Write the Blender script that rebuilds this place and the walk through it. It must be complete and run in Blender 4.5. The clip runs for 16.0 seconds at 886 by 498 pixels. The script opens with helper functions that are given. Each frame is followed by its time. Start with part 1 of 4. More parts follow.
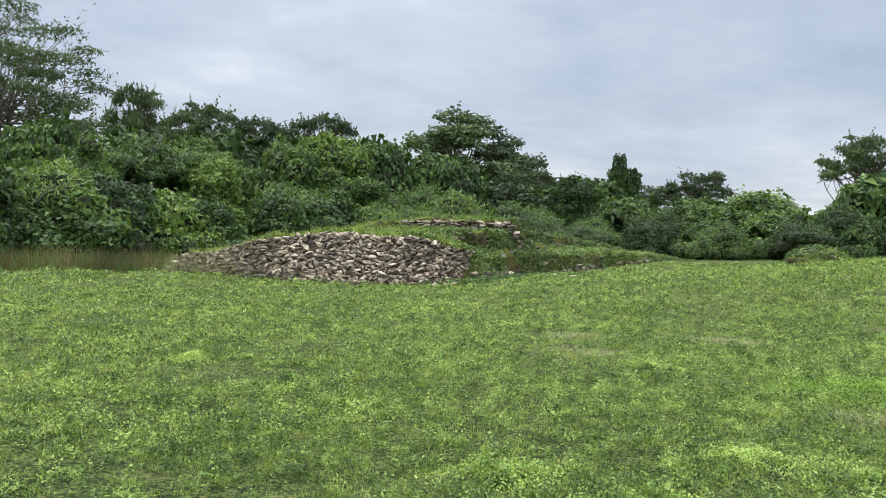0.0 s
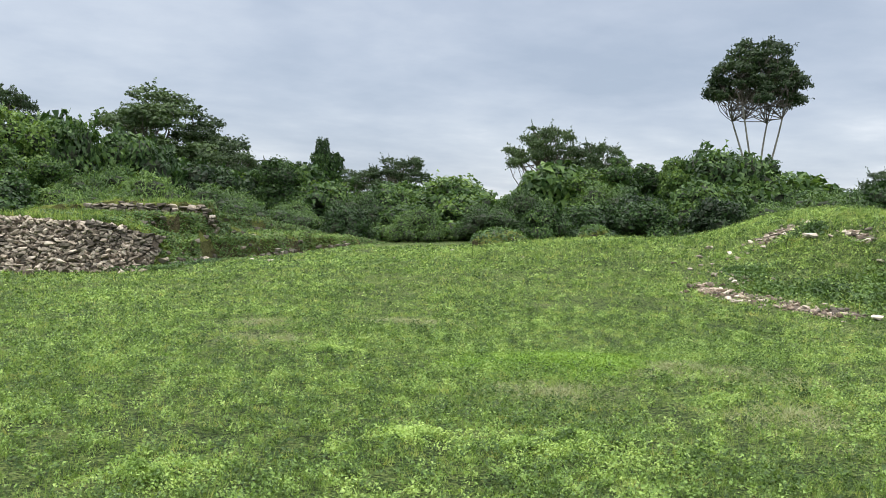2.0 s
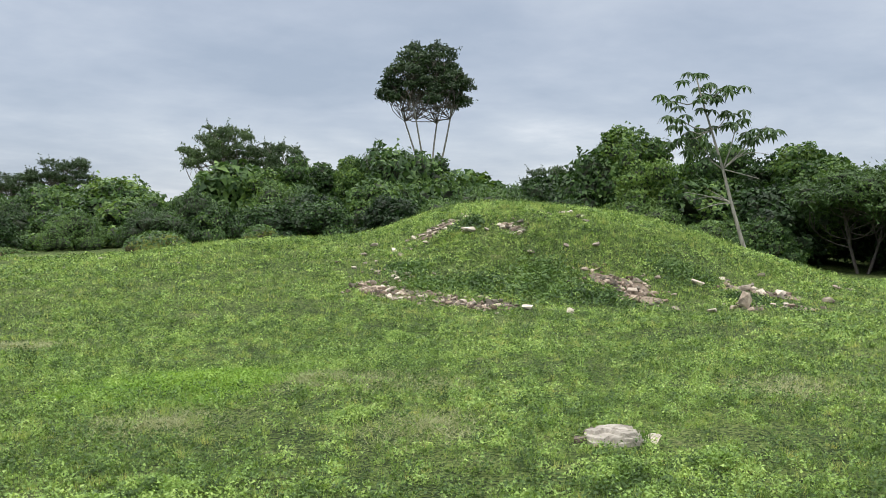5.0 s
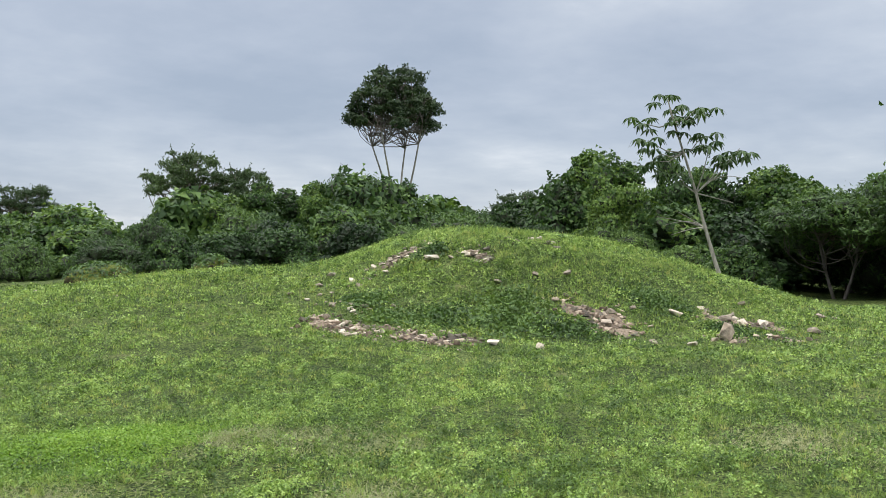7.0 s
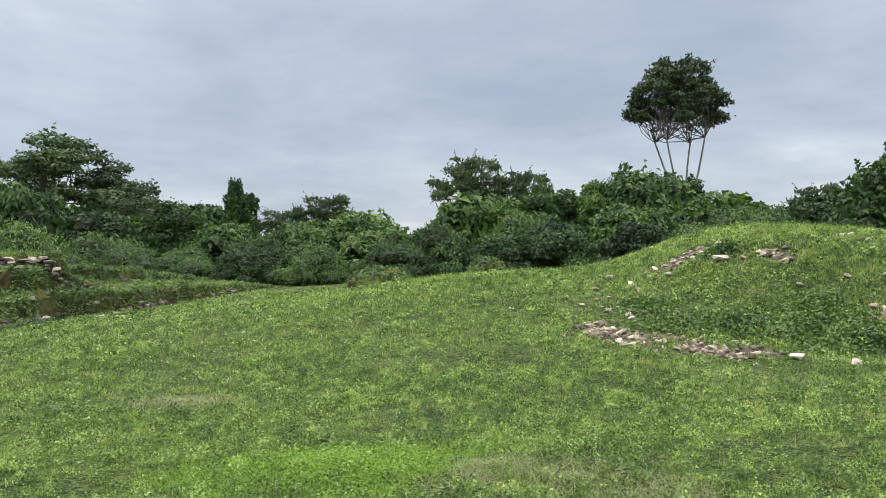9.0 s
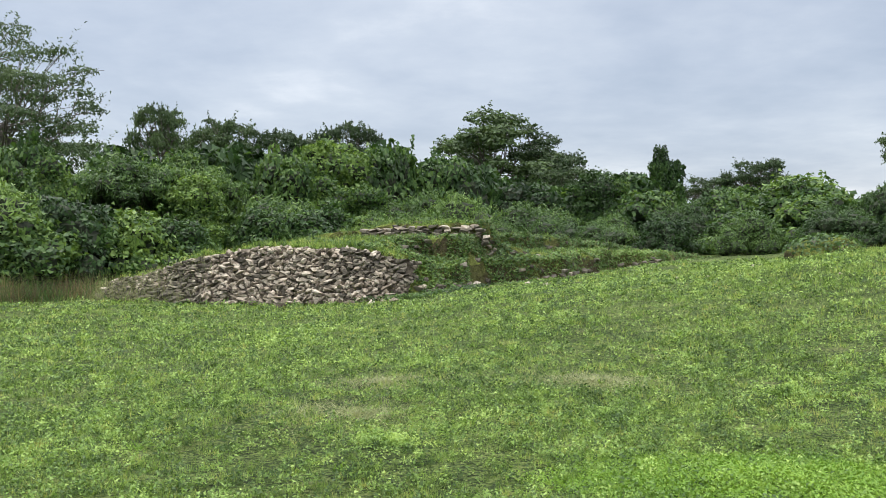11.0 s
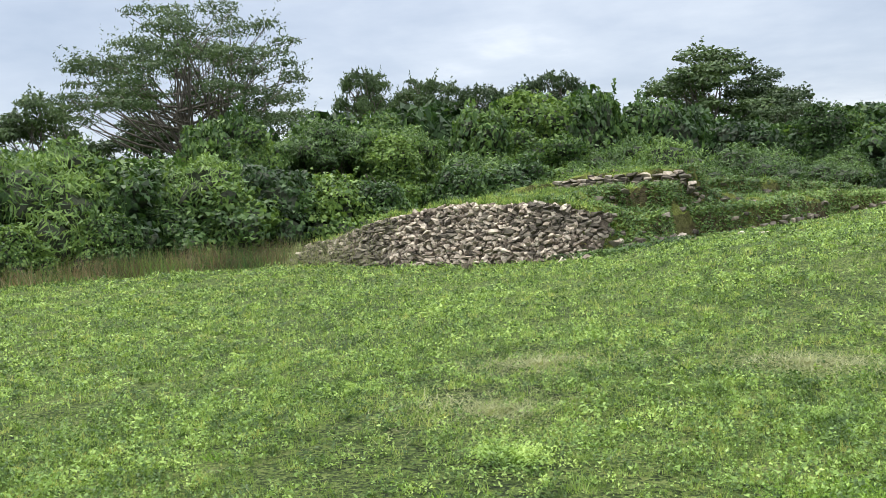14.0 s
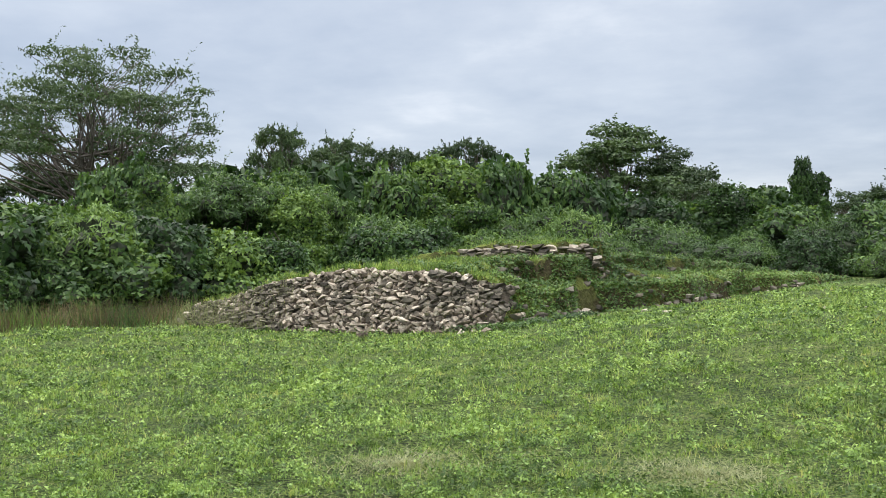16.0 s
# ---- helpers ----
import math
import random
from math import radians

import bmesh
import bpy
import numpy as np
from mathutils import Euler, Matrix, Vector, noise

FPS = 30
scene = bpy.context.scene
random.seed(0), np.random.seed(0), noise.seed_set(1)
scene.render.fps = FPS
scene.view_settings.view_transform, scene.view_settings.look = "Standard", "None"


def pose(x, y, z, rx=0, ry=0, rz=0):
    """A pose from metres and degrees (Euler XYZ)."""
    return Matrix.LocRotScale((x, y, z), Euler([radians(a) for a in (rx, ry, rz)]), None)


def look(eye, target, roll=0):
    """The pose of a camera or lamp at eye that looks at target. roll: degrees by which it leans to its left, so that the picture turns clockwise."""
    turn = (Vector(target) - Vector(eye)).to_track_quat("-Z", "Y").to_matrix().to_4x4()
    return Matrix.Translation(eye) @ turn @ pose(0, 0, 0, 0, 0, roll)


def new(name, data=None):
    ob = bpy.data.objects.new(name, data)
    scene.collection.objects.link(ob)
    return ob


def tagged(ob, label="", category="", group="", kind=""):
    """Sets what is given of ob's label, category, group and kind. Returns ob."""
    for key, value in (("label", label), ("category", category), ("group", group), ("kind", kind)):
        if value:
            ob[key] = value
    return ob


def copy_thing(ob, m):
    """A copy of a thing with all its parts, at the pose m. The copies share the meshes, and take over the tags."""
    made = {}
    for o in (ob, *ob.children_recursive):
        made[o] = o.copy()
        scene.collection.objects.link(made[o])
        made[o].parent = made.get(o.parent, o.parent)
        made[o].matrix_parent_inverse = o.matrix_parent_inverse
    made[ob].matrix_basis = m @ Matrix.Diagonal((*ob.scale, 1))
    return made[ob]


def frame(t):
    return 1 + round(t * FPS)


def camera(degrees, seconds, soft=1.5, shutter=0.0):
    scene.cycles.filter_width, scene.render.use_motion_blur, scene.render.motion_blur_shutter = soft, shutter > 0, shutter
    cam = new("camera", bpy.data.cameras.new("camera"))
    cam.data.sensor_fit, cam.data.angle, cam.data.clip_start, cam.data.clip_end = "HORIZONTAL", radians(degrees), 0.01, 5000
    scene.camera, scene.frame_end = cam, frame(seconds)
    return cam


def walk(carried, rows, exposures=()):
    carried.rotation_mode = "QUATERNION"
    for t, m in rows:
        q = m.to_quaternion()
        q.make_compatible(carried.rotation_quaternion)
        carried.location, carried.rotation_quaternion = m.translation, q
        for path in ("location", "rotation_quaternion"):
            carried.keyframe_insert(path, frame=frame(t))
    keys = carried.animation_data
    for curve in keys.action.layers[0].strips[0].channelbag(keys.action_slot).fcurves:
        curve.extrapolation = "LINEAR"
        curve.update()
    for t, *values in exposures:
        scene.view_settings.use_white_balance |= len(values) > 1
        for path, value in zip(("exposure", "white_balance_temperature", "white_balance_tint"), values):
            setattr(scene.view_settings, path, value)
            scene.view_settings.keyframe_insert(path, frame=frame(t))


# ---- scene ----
cam = camera(52.28, 16.0, soft=0.7)
PATH = [
    (0, (0.001, -0.000, 1.479), (1.407, 19.942, 0.908), 2.14),
    (0.5, (0.025, -0.003, 1.478), (2.291, 19.858, 0.840), 2.12),
    (1, (0.099, 0.010, 1.481), (3.694, 19.671, 0.738), 2.07),
    (1.5, (0.200, 0.034, 1.470), (5.641, 19.263, 0.683), 2.04),
    (2, (0.309, 0.079, 1.490), (7.949, 18.549, 0.795), 2.12),
    (2.5, (0.418, 0.144, 1.496), (10.290, 17.530, 0.971), 2.24),
    (3, (0.502, 0.243, 1.491), (12.174, 16.480, 1.124), 2.19),
    (3.5, (0.588, 0.349, 1.480), (13.376, 15.722, 1.114), 1.74),
    (4, (0.779, 0.413, 1.469), (14.018, 15.397, 0.987), 0.96),
    (4.2, (0.887, 0.453, 1.474), (14.161, 15.404, 0.945), 0.76),
    (6.3, (1.999, 1.113, 1.484), (15.604, 15.771, 1.269), 0.37),
    (6.5, (2.085, 1.213, 1.492), (15.769, 15.799, 1.357), 0.37),
    (7, (2.319, 1.399, 1.516), (16.136, 15.859, 1.574), 0.07),
    (7.5, (2.583, 1.554, 1.535), (16.196, 16.204, 1.757), -0.16),
    (8, (2.762, 1.768, 1.542), (15.464, 17.214, 1.853), -0.45),
    (8.5, (2.916, 1.962, 1.550), (13.916, 18.663, 1.843), -0.66),
    (9, (3.075, 2.196, 1.523), (11.795, 20.194, 1.646), -0.70),
    (9.5, (3.146, 2.504, 1.490), (9.182, 21.571, 1.472), -0.66),
    (10, (3.203, 2.786, 1.488), (6.629, 22.490, 1.308), -0.65),
    (10.2, (3.228, 2.894, 1.482), (5.732, 22.735, 1.230), -0.70),
    (12.3, (3.703, 3.894, 1.480), (0.753, 23.657, 0.625), -2.19),
    (12.5, (3.722, 4.005, 1.469), (0.393, 23.702, 0.489), -2.64),
    (13, (3.744, 4.319, 1.467), (-0.504, 23.824, 0.239), -3.45),
    (13.5, (3.794, 4.614, 1.444), (-1.065, 23.968, 0.103), -3.96),
    (14, (3.793, 4.866, 1.440), (-1.184, 24.196, 0.181), -3.71),
    (14.5, (3.800, 5.072, 1.477), (-0.905, 24.488, 0.551), -2.69),
    (15, (3.880, 5.290, 1.478), (-0.237, 24.854, 0.918), -1.96),
    (15.5, (3.956, 5.510, 1.474), (0.493, 25.207, 1.240), -1.36),
    (16, (3.974, 5.799, 1.500), (0.872, 25.557, 1.539), -1.05),
]
walk(cam, [(t, look(eye, target, roll)) for t, eye, target, roll in PATH],
     [(0, 0.12), (1.5, 0.12), (3.5, 0.02), (8, -0.02), (10.2, 0.06), (12.3, 0.28), (14, 0.32), (16, 0.16)])

# ---- sky and sun ----
SUN_ELEVATION, SUN_TURN = radians(66), radians(290)
world = bpy.data.worlds.new("sky")
scene.world = world
world.use_nodes = True


def link(tree, a, b):
    tree.links.new(a, b)


def node(tree, kind, **values):
    n = tree.nodes.new(kind)
    for key, value in values.items():
        if key in n.inputs:
            n.inputs[key].default_value = value
    return n


def ramp(tree, stops):
    n = tree.nodes.new("ShaderNodeValToRGB")
    while len(n.color_ramp.elements) < len(stops):
        n.color_ramp.elements.new(0.5)
    for el, (pos, col) in zip(n.color_ramp.elements, stops):
        el.position, el.color = pos, (*col, 1)
    return n


def math_node(tree, op, a, b=None, c=None):
    n = tree.nodes.new("ShaderNodeMath")
    n.operation = op
    for i, v in enumerate((a, b, c)):
        if v is None:
            continue
        if isinstance(v, (int, float)):
            n.inputs[i].default_value = v
        else:
            tree.links.new(v, n.inputs[i])
    return n.outputs[0]


def mix_color(tree, fac, a, b, blend="MIX"):
    n = tree.nodes.new("ShaderNodeMix")
    n.data_type, n.blend_type = "RGBA", blend
    for sock, v in ((n.inputs[0], fac), (n.inputs[6], a), (n.inputs[7], b)):
        if isinstance(v, (int, float)):
            sock.default_value = v
        elif isinstance(v, tuple):
            sock.default_value = (*v, 1)
        else:
            tree.links.new(v, sock)
    return n.outputs[2]


def build_sky():
    t = world.node_tree
    t.nodes.clear()
    out = t.nodes.new("ShaderNodeOutputWorld")
    bg = t.nodes.new("ShaderNodeBackground")
    sky = t.nodes.new("ShaderNodeTexSky")
    sky.sky_type, sky.sun_disc = "NISHITA", False
    sky.sun_elevation, sky.sun_rotation = SUN_ELEVATION, SUN_TURN
    coord = t.nodes.new("ShaderNodeTexCoord")
    sep = t.nodes.new("ShaderNodeSeparateXYZ")
    link(t, coord.outputs["Generated"], sep.inputs[0])
    up = math_node(t, "MAXIMUM", sep.outputs[2], 0.0)
    # cloud deck: the direction laid on a plane overhead, so banks flatten towards the horizon
    low = math_node(t, "ADD", up, 0.16)
    comb = t.nodes.new("ShaderNodeCombineXYZ")
    link(t, math_node(t, "DIVIDE", sep.outputs[0], low), comb.inputs[0])
    link(t, math_node(t, "DIVIDE", sep.outputs[1], low), comb.inputs[1])
    n1 = node(t, "ShaderNodeTexNoise", Scale=0.62, Detail=5.0, Roughness=0.52)
    n1.inputs["Distortion"].default_value = 0.35
    link(t, comb.outputs[0], n1.inputs["Vector"])
    n2 = node(t, "ShaderNodeTexNoise", Scale=2.6, Detail=6.0, Roughness=0.6)
    link(t, comb.outputs[0], n2.inputs["Vector"])
    cloud = math_node(t, "ADD", math_node(t, "MULTIPLY", n1.outputs["Fac"], 0.75), math_node(t, "MULTIPLY", n2.outputs["Fac"], 0.25))
    tone = ramp(t, [(0.36, (0.36, 0.42, 0.52)), (0.46, (0.44, 0.495, 0.59)), (0.55, (0.53, 0.58, 0.66)), (0.66, (0.74, 0.77, 0.82))])
    link(t, cloud, tone.inputs[0])
    # an overcast sky is about three times as bright overhead as at the horizon
    rise = t.nodes.new("ShaderNodeMapRange")
    rise.interpolation_type = "SMOOTHSTEP"
    link(t, up, rise.inputs["Value"])
    rise.inputs["From Min"].default_value, rise.inputs["From Max"].default_value = 0.30, 0.75
    gain = mix_color(t, rise.outputs[0], (1.0, 1.0, 1.0), (5.6, 5.15, 4.4))
    veil = mix_color(t, 1.0, tone.outputs[0], gain, "MULTIPLY")
    thin = mix_color(t, 1.0, sky.outputs[0], (0.02, 0.02, 0.02), "MULTIPLY")
    total = mix_color(t, 1.0, veil, thin, "ADD")
    link(t, total, bg.inputs["Color"])
    bg.inputs["Strength"].default_value = 1.0
    link(t, bg.outputs[0], out.inputs[0])


build_sky()
sun_data = bpy.data.lights.new("sun", "SUN")
sun_data.energy, sun_data.angle, sun_data.color = 1.8, radians(12), (1.0, 0.93, 0.82)
sun = new("sun", sun_data)
sun_dir = Vector((math.sin(SUN_TURN) * math.cos(SUN_ELEVATION), math.cos(SUN_TURN) * math.cos(SUN_ELEVATION), math.sin(SUN_ELEVATION)))
sun.matrix_world = look(sun_dir * 60, (0, 0, 0))


# ---- materials ----
def material(name):
    m = bpy.data.materials.new(name)
    m.use_nodes = True
    t = m.node_tree
    t.nodes.clear()
    out = t.nodes.new("ShaderNodeOutputMaterial")
    bsdf = t.nodes.new("ShaderNodeBsdfPrincipled")
    link(t, bsdf.outputs[0], out.inputs[0])
    return m, t, bsdf, out


def leaf_material(name, dark, mid, light, rough=0.5, glow=0.27, yellow=None, scale=0.45, clump=0.0):
    """Leaves: colour varies leaf by leaf and in drifts across the crown; light shines through."""
    m, t, bsdf, out = material(name)
    geo = t.nodes.new("ShaderNodeNewGeometry")
    info = t.nodes.new("ShaderNodeObjectInfo")
    noise_big = node(t, "ShaderNodeTexNoise", Scale=scale, Detail=3.0)
    pos = t.nodes.new("ShaderNodeVectorMath")
    pos.operation = "ADD"
    link(t, geo.outputs["Position"], pos.inputs[0])
    pos.inputs[1].default_value = (3.1, 7.7, 0)
    link(t, pos.outputs[0], noise_big.inputs["Vector"])
    rnd = geo.outputs["Random Per Island"]
    fac = math_node(t, "ADD", math_node(t, "MULTIPLY", rnd, 0.45), math_node(t, "MULTIPLY", math_node(t, "SUBTRACT", noise_big.outputs["Fac"], 0.28), 1.0))
    fac = math_node(t, "ADD", fac, math_node(t, "MULTIPLY", math_node(t, "SUBTRACT", info.outputs["Random"], 0.5), 0.42))
    if clump:
        noise_small = node(t, "ShaderNodeTexNoise", Scale=clump, Detail=2.0)
        link(t, geo.outputs["Position"], noise_small.inputs["Vector"])
        fac = math_node(t, "ADD", fac, math_node(t, "MULTIPLY", math_node(t, "SUBTRACT", noise_small.outputs["Fac"], 0.49), 2.7))
    stops = [(0.08, dark), (0.48, mid), (0.88, light)]
    if yellow:
        stops.append((0.99, yellow))
    r = ramp(t, stops)
    link(t, fac, r.inputs[0])
    link(t, r.outputs[0], bsdf.inputs["Base Color"])
    bsdf.inputs["Roughness"].default_value = rough
    bsdf.inputs["Specular IOR Level"].default_value = 0.3
    tr = t.nodes.new("ShaderNodeBsdfTranslucent")
    link(t, mix_color(t, 1.0, r.outputs[0], (1.25, 1.2, 0.7), "MULTIPLY"), tr.inputs["Color"])
    mx = t.nodes.new("ShaderNodeMixShader")
    mx.inputs[0].default_value = glow
    link(t, bsdf.outputs[0], mx.inputs[1])
    link(t, tr.outputs[0], mx.inputs[2])
    link(t, mx.outputs[0], out.inputs[0])
    return m


M_BUSH = leaf_material("bush_leaves", (0.009, 0.024, 0.008), (0.040, 0.088, 0.025), (0.14, 0.232, 0.057))
M_FEATHER = leaf_material("feathery_leaves", (0.019, 0.043, 0.014), (0.068, 0.130, 0.036), (0.18, 0.28, 0.07))
M_VINE = leaf_material("vine_leaves", (0.010, 0.026, 0.008), (0.046, 0.100, 0.025), (0.17, 0.265, 0.058))
M_CROWN = leaf_material("tree_leaves", (0.024, 0.046, 0.02), (0.046, 0.08, 0.032), (0.085, 0.135, 0.05))
M_CECROPIA = leaf_material("lobed_leaves", (0.026, 0.052, 0.022), (0.046, 0.088, 0.033), (0.08, 0.135, 0.045))
M_GRASS = leaf_material("grass_blades", (0.06, 0.105, 0.026), (0.175, 0.275, 0.064), (0.33, 0.44, 0.125), yellow=(0.42, 0.43, 0.14), scale=0.7, clump=5.0)
M_CLOVER = leaf_material("weed_leaves", (0.05, 0.095, 0.024), (0.195, 0.315, 0.075), (0.37, 0.50, 0.145), scale=0.6, clump=4.5)
M_BRIGHT = leaf_material("bright_weed_leaves", (0.07, 0.15, 0.022), (0.165, 0.295, 0.04), (0.29, 0.43, 0.075), scale=1.1)
M_DRY = leaf_material("dry_grass", (0.09, 0.072, 0.036), (0.18, 0.145, 0.075), (0.31, 0.26, 0.14), glow=0.2)
M_REED = leaf_material("dry_reeds", (0.06, 0.05, 0.026), (0.13, 0.105, 0.054), (0.26, 0.21, 0.12), glow=0.2)
M_STRAW = leaf_material("straw", (0.17, 0.20, 0.09), (0.30, 0.315, 0.165), (0.44, 0.44, 0.27), glow=0.2)


def bark_material(name, dark, light):
    m, t, bsdf, out = material(name)
    coord = t.nodes.new("ShaderNodeTexCoord")
    mp = t.nodes.new("ShaderNodeMapping")
    mp.inputs["Scale"].default_value = (1, 1, 0.25)
    link(t, coord.outputs["Object"], mp.inputs[0])
    n = node(t, "ShaderNodeTexNoise", Scale=9.0, Detail=5.0, Roughness=0.65)
    link(t, mp.outputs[0], n.inputs["Vector"])
    r = ramp(t, [(0.3, dark), (0.7, light)])
    link(t, n.outputs["Fac"], r.inputs[0])
    link(t, r.outputs[0], bsdf.inputs["Base Color"])
    bsdf.inputs["Roughness"].default_value = 0.85
    b = node(t, "ShaderNodeBump", Strength=0.5, Distance=0.03)
    link(t, n.outputs["Fac"], b.inputs["Height"])
    link(t, b.outputs[0], bsdf.inputs["Normal"])
    return m


M_BARK = bark_material("bark", (0.05, 0.042, 0.035), (0.16, 0.14, 0.12))
M_PALE_BARK = bark_material("pale_bark", (0.15, 0.14, 0.12), (0.36, 0.345, 0.30))
# near-black green that paints in the shade deep inside the foliage
M_SHADE_CORE = bark_material("shaded_foliage_core", (0.012, 0.018, 0.008), (0.03, 0.042, 0.016))


def ground_material():
    m, t, bsdf, out = material("grassy_ground")
    coord = t.nodes.new("ShaderNodeTexCoord")
    p = coord.outputs["Object"]
    big = node(t, "ShaderNodeTexNoise", Scale=0.32, Detail=4.0, Roughness=0.55)
    mid = node(t, "ShaderNodeTexNoise", Scale=2.2, Detail=5.0, Roughness=0.6)
    fine = node(t, "ShaderNodeTexNoise", Scale=26.0, Detail=6.0, Roughness=0.7)
    cell = node(t, "ShaderNodeTexVoronoi", Scale=46.0)
    tuft = node(t, "ShaderNodeTexVoronoi", Scale=7.0)
    link(t, p, tuft.inputs["Vector"])
    for n in (big, mid, fine, cell):
        link(t, p, n.inputs["Vector"])
    fac = math_node(t, "ADD", math_node(t, "MULTIPLY", big.outputs["Fac"], 0.35), math_node(t, "MULTIPLY", mid.outputs["Fac"], 0.35))
    fac = math_node(t, "ADD", fac, math_node(t, "MULTIPLY", fine.outputs["Fac"], 0.42))
    tint = t.nodes.new("ShaderNodeSeparateColor")
    link(t, cell.outputs["Color"], tint.inputs[0])
    fac = math_node(t, "ADD", fac, math_node(t, "MULTIPLY", math_node(t, "SUBTRACT", tint.outputs[0], 0.5), 0.34))
    r = ramp(t, [(0.36, (0.018, 0.028, 0.010)), (0.5, (0.050, 0.078, 0.021)), (0.62, (0.115, 0.165, 0.042)), (0.76, (0.20, 0.24, 0.078))])
    link(t, fac, r.inputs[0])
    # worn spots where straw and soil show
    worn = ramp(t, [(0.60, (0, 0, 0)), (0.72, (1, 1, 1))])
    link(t, mid.outputs["Fac"], worn.inputs[0])
    soil = ramp(t, [(0.35, (0.13, 0.115, 0.065)), (0.65, (0.29, 0.265, 0.155))])
    link(t, fine.outputs["Fac"], soil.inputs[0])
    col = mix_color(t, math_node(t, "MULTIPLY", worn.outputs[0], 0.4), r.outputs[0], soil.outputs[0])
    link(t, col, bsdf.inputs["Base Color"])
    bsdf.inputs["Roughness"].default_value = 0.9
    bsdf.inputs["Specular IOR Level"].default_value = 0.15
    height = math_node(t, "ADD", math_node(t, "MULTIPLY", fine.outputs["Fac"], 1.0), math_node(t, "MULTIPLY", cell.outputs["Distance"], 0.6))
    b = node(t, "ShaderNodeBump", Strength=1.0, Distance=0.07)
    link(t, height, b.inputs["Height"])
    link(t, b.outputs[0], bsdf.inputs["Normal"])
    return m


def stone_material(name, dark, mid, light, scale=7.0):
    m, t, bsdf, out = material(name)
    coord = t.nodes.new("ShaderNodeTexCoord")
    info = t.nodes.new("ShaderNodeObjectInfo")
    geo = t.nodes.new("ShaderNodeNewGeometry")
    n = node(t, "ShaderNodeTexNoise", Scale=scale, Detail=7.0, Roughness=0.68)
    link(t, geo.outputs["Position"], n.inputs["Vector"])
    rnd = math_node(t, "ADD", info.outputs["Random"], geo.outputs["Random Per Island"])
    rnd = math_node(t, "FRACT", rnd)
    fac = math_node(t, "ADD", math_node(t, "MULTIPLY", n.outputs["Fac"], 0.75), math_node(t, "MULTIPLY", math_node(t, "SUBTRACT", rnd, 0.5), 0.42))
    r = ramp(t, [(0.14, dark), (0.36, mid), (0.58, light)])
    link(t, fac, r.inputs[0])
    # dark lichen
    n2 = node(t, "ShaderNodeTexNoise", Scale=3.1, Detail=6.0, Roughness=0.7)
    link(t, geo.outputs["Position"], n2.inputs["Vector"])
    lich = ramp(t, [(0.55, (0, 0, 0)), (0.66, (1, 1, 1))])
    link(t, n2.outputs["Fac"], lich.inputs[0])
    col = mix_color(t, math_node(t, "MULTIPLY", lich.outputs[0], 0.7), r.outputs[0], (0.07, 0.06, 0.045))
    link(t, col, bsdf.inputs["Base Color"])
    bsdf.inputs["Roughness"].default_value = 0.9
    b = node(t, "ShaderNodeBump", Strength=0.6, Distance=0.03)
    link(t, n.outputs["Fac"], b.inputs["Height"])
    link(t, b.outputs[0], bsdf.inputs["Normal"])
    return m


def soil_material(name, dark, light, green):
    """Rubble soil with weeds growing over it where it lies flat."""
    m, t, bsdf, out = material(name)
    coord = t.nodes.new("ShaderNodeTexCoord")
    geo = t.nodes.new("ShaderNodeNewGeometry")
    n = node(t, "ShaderNodeTexNoise", Scale=9.0, Detail=7.0, Roughness=0.7)
    g = node(t, "ShaderNodeTexNoise", Scale=1.1, Detail=5.0, Roughness=0.6)
    for x in (n, g):
        link(t, geo.outputs["Position"], x.inputs["Vector"])
    r = ramp(t, [(0.32, dark), (0.66, light)])
    link(t, n.outputs["Fac"], r.inputs[0])
    sep = t.nodes.new("ShaderNodeSeparateXYZ")
    link(t, geo.outputs["True Normal"], sep.inputs[0])
    cover = math_node(t, "ADD", math_node(t, "MULTIPLY", sep.outputs[2], 0.85), math_node(t, "MULTIPLY", math_node(t, "SUBTRACT", g.outputs["Fac"], 0.5), 1.0))
    cov = ramp(t, [(0.18, (0, 0, 0)), (0.56, (1, 1, 1))])
    link(t, cover, cov.inputs[0])
    gr = ramp(t, [(0.35, tuple(0.5 * c for c in green)), (0.65, green)])
    link(t, n.outputs["Fac"], gr.inputs[0])
    link(t, mix_color(t, cov.outputs[0], r.outputs[0], gr.outputs[0]), bsdf.inputs["Base Color"])
    bsdf.inputs["Roughness"].default_value = 0.95
    bsdf.inputs["Specular IOR Level"].default_value = 0.1
    b = node(t, "ShaderNodeBump", Strength=1.0, Distance=0.08)
    link(t, n.outputs["Fac"], b.inputs["Height"])
    link(t, b.outputs[0], bsdf.inputs["Normal"])
    return m


M_GROUND = ground_material()
M_STONE = stone_material("pale_limestone", (0.09, 0.07, 0.054), (0.30, 0.25, 0.198), (0.55, 0.48, 0.40))
M_PINK = stone_material("pinkish_limestone", (0.075, 0.053, 0.038), (0.215, 0.16, 0.118), (0.44, 0.365, 0.29))
M_GREY = stone_material("weathered_dark_stone", (0.04, 0.034, 0.026), (0.105, 0.09, 0.07), (0.22, 0.195, 0.155))
M_SLAB = stone_material("bleached_limestone", (0.08, 0.07, 0.058), (0.21, 0.186, 0.158), (0.36, 0.33, 0.285), 9.0)
M_WHITE = stone_material("white_slab", (0.2, 0.19, 0.17), (0.5, 0.48, 0.44), (0.68, 0.66, 0.62), 9.0)
M_MORTAR = stone_material("rubble_mortar", (0.045, 0.035, 0.026), (0.14, 0.112, 0.085), (0.32, 0.27, 0.215), 14.0)
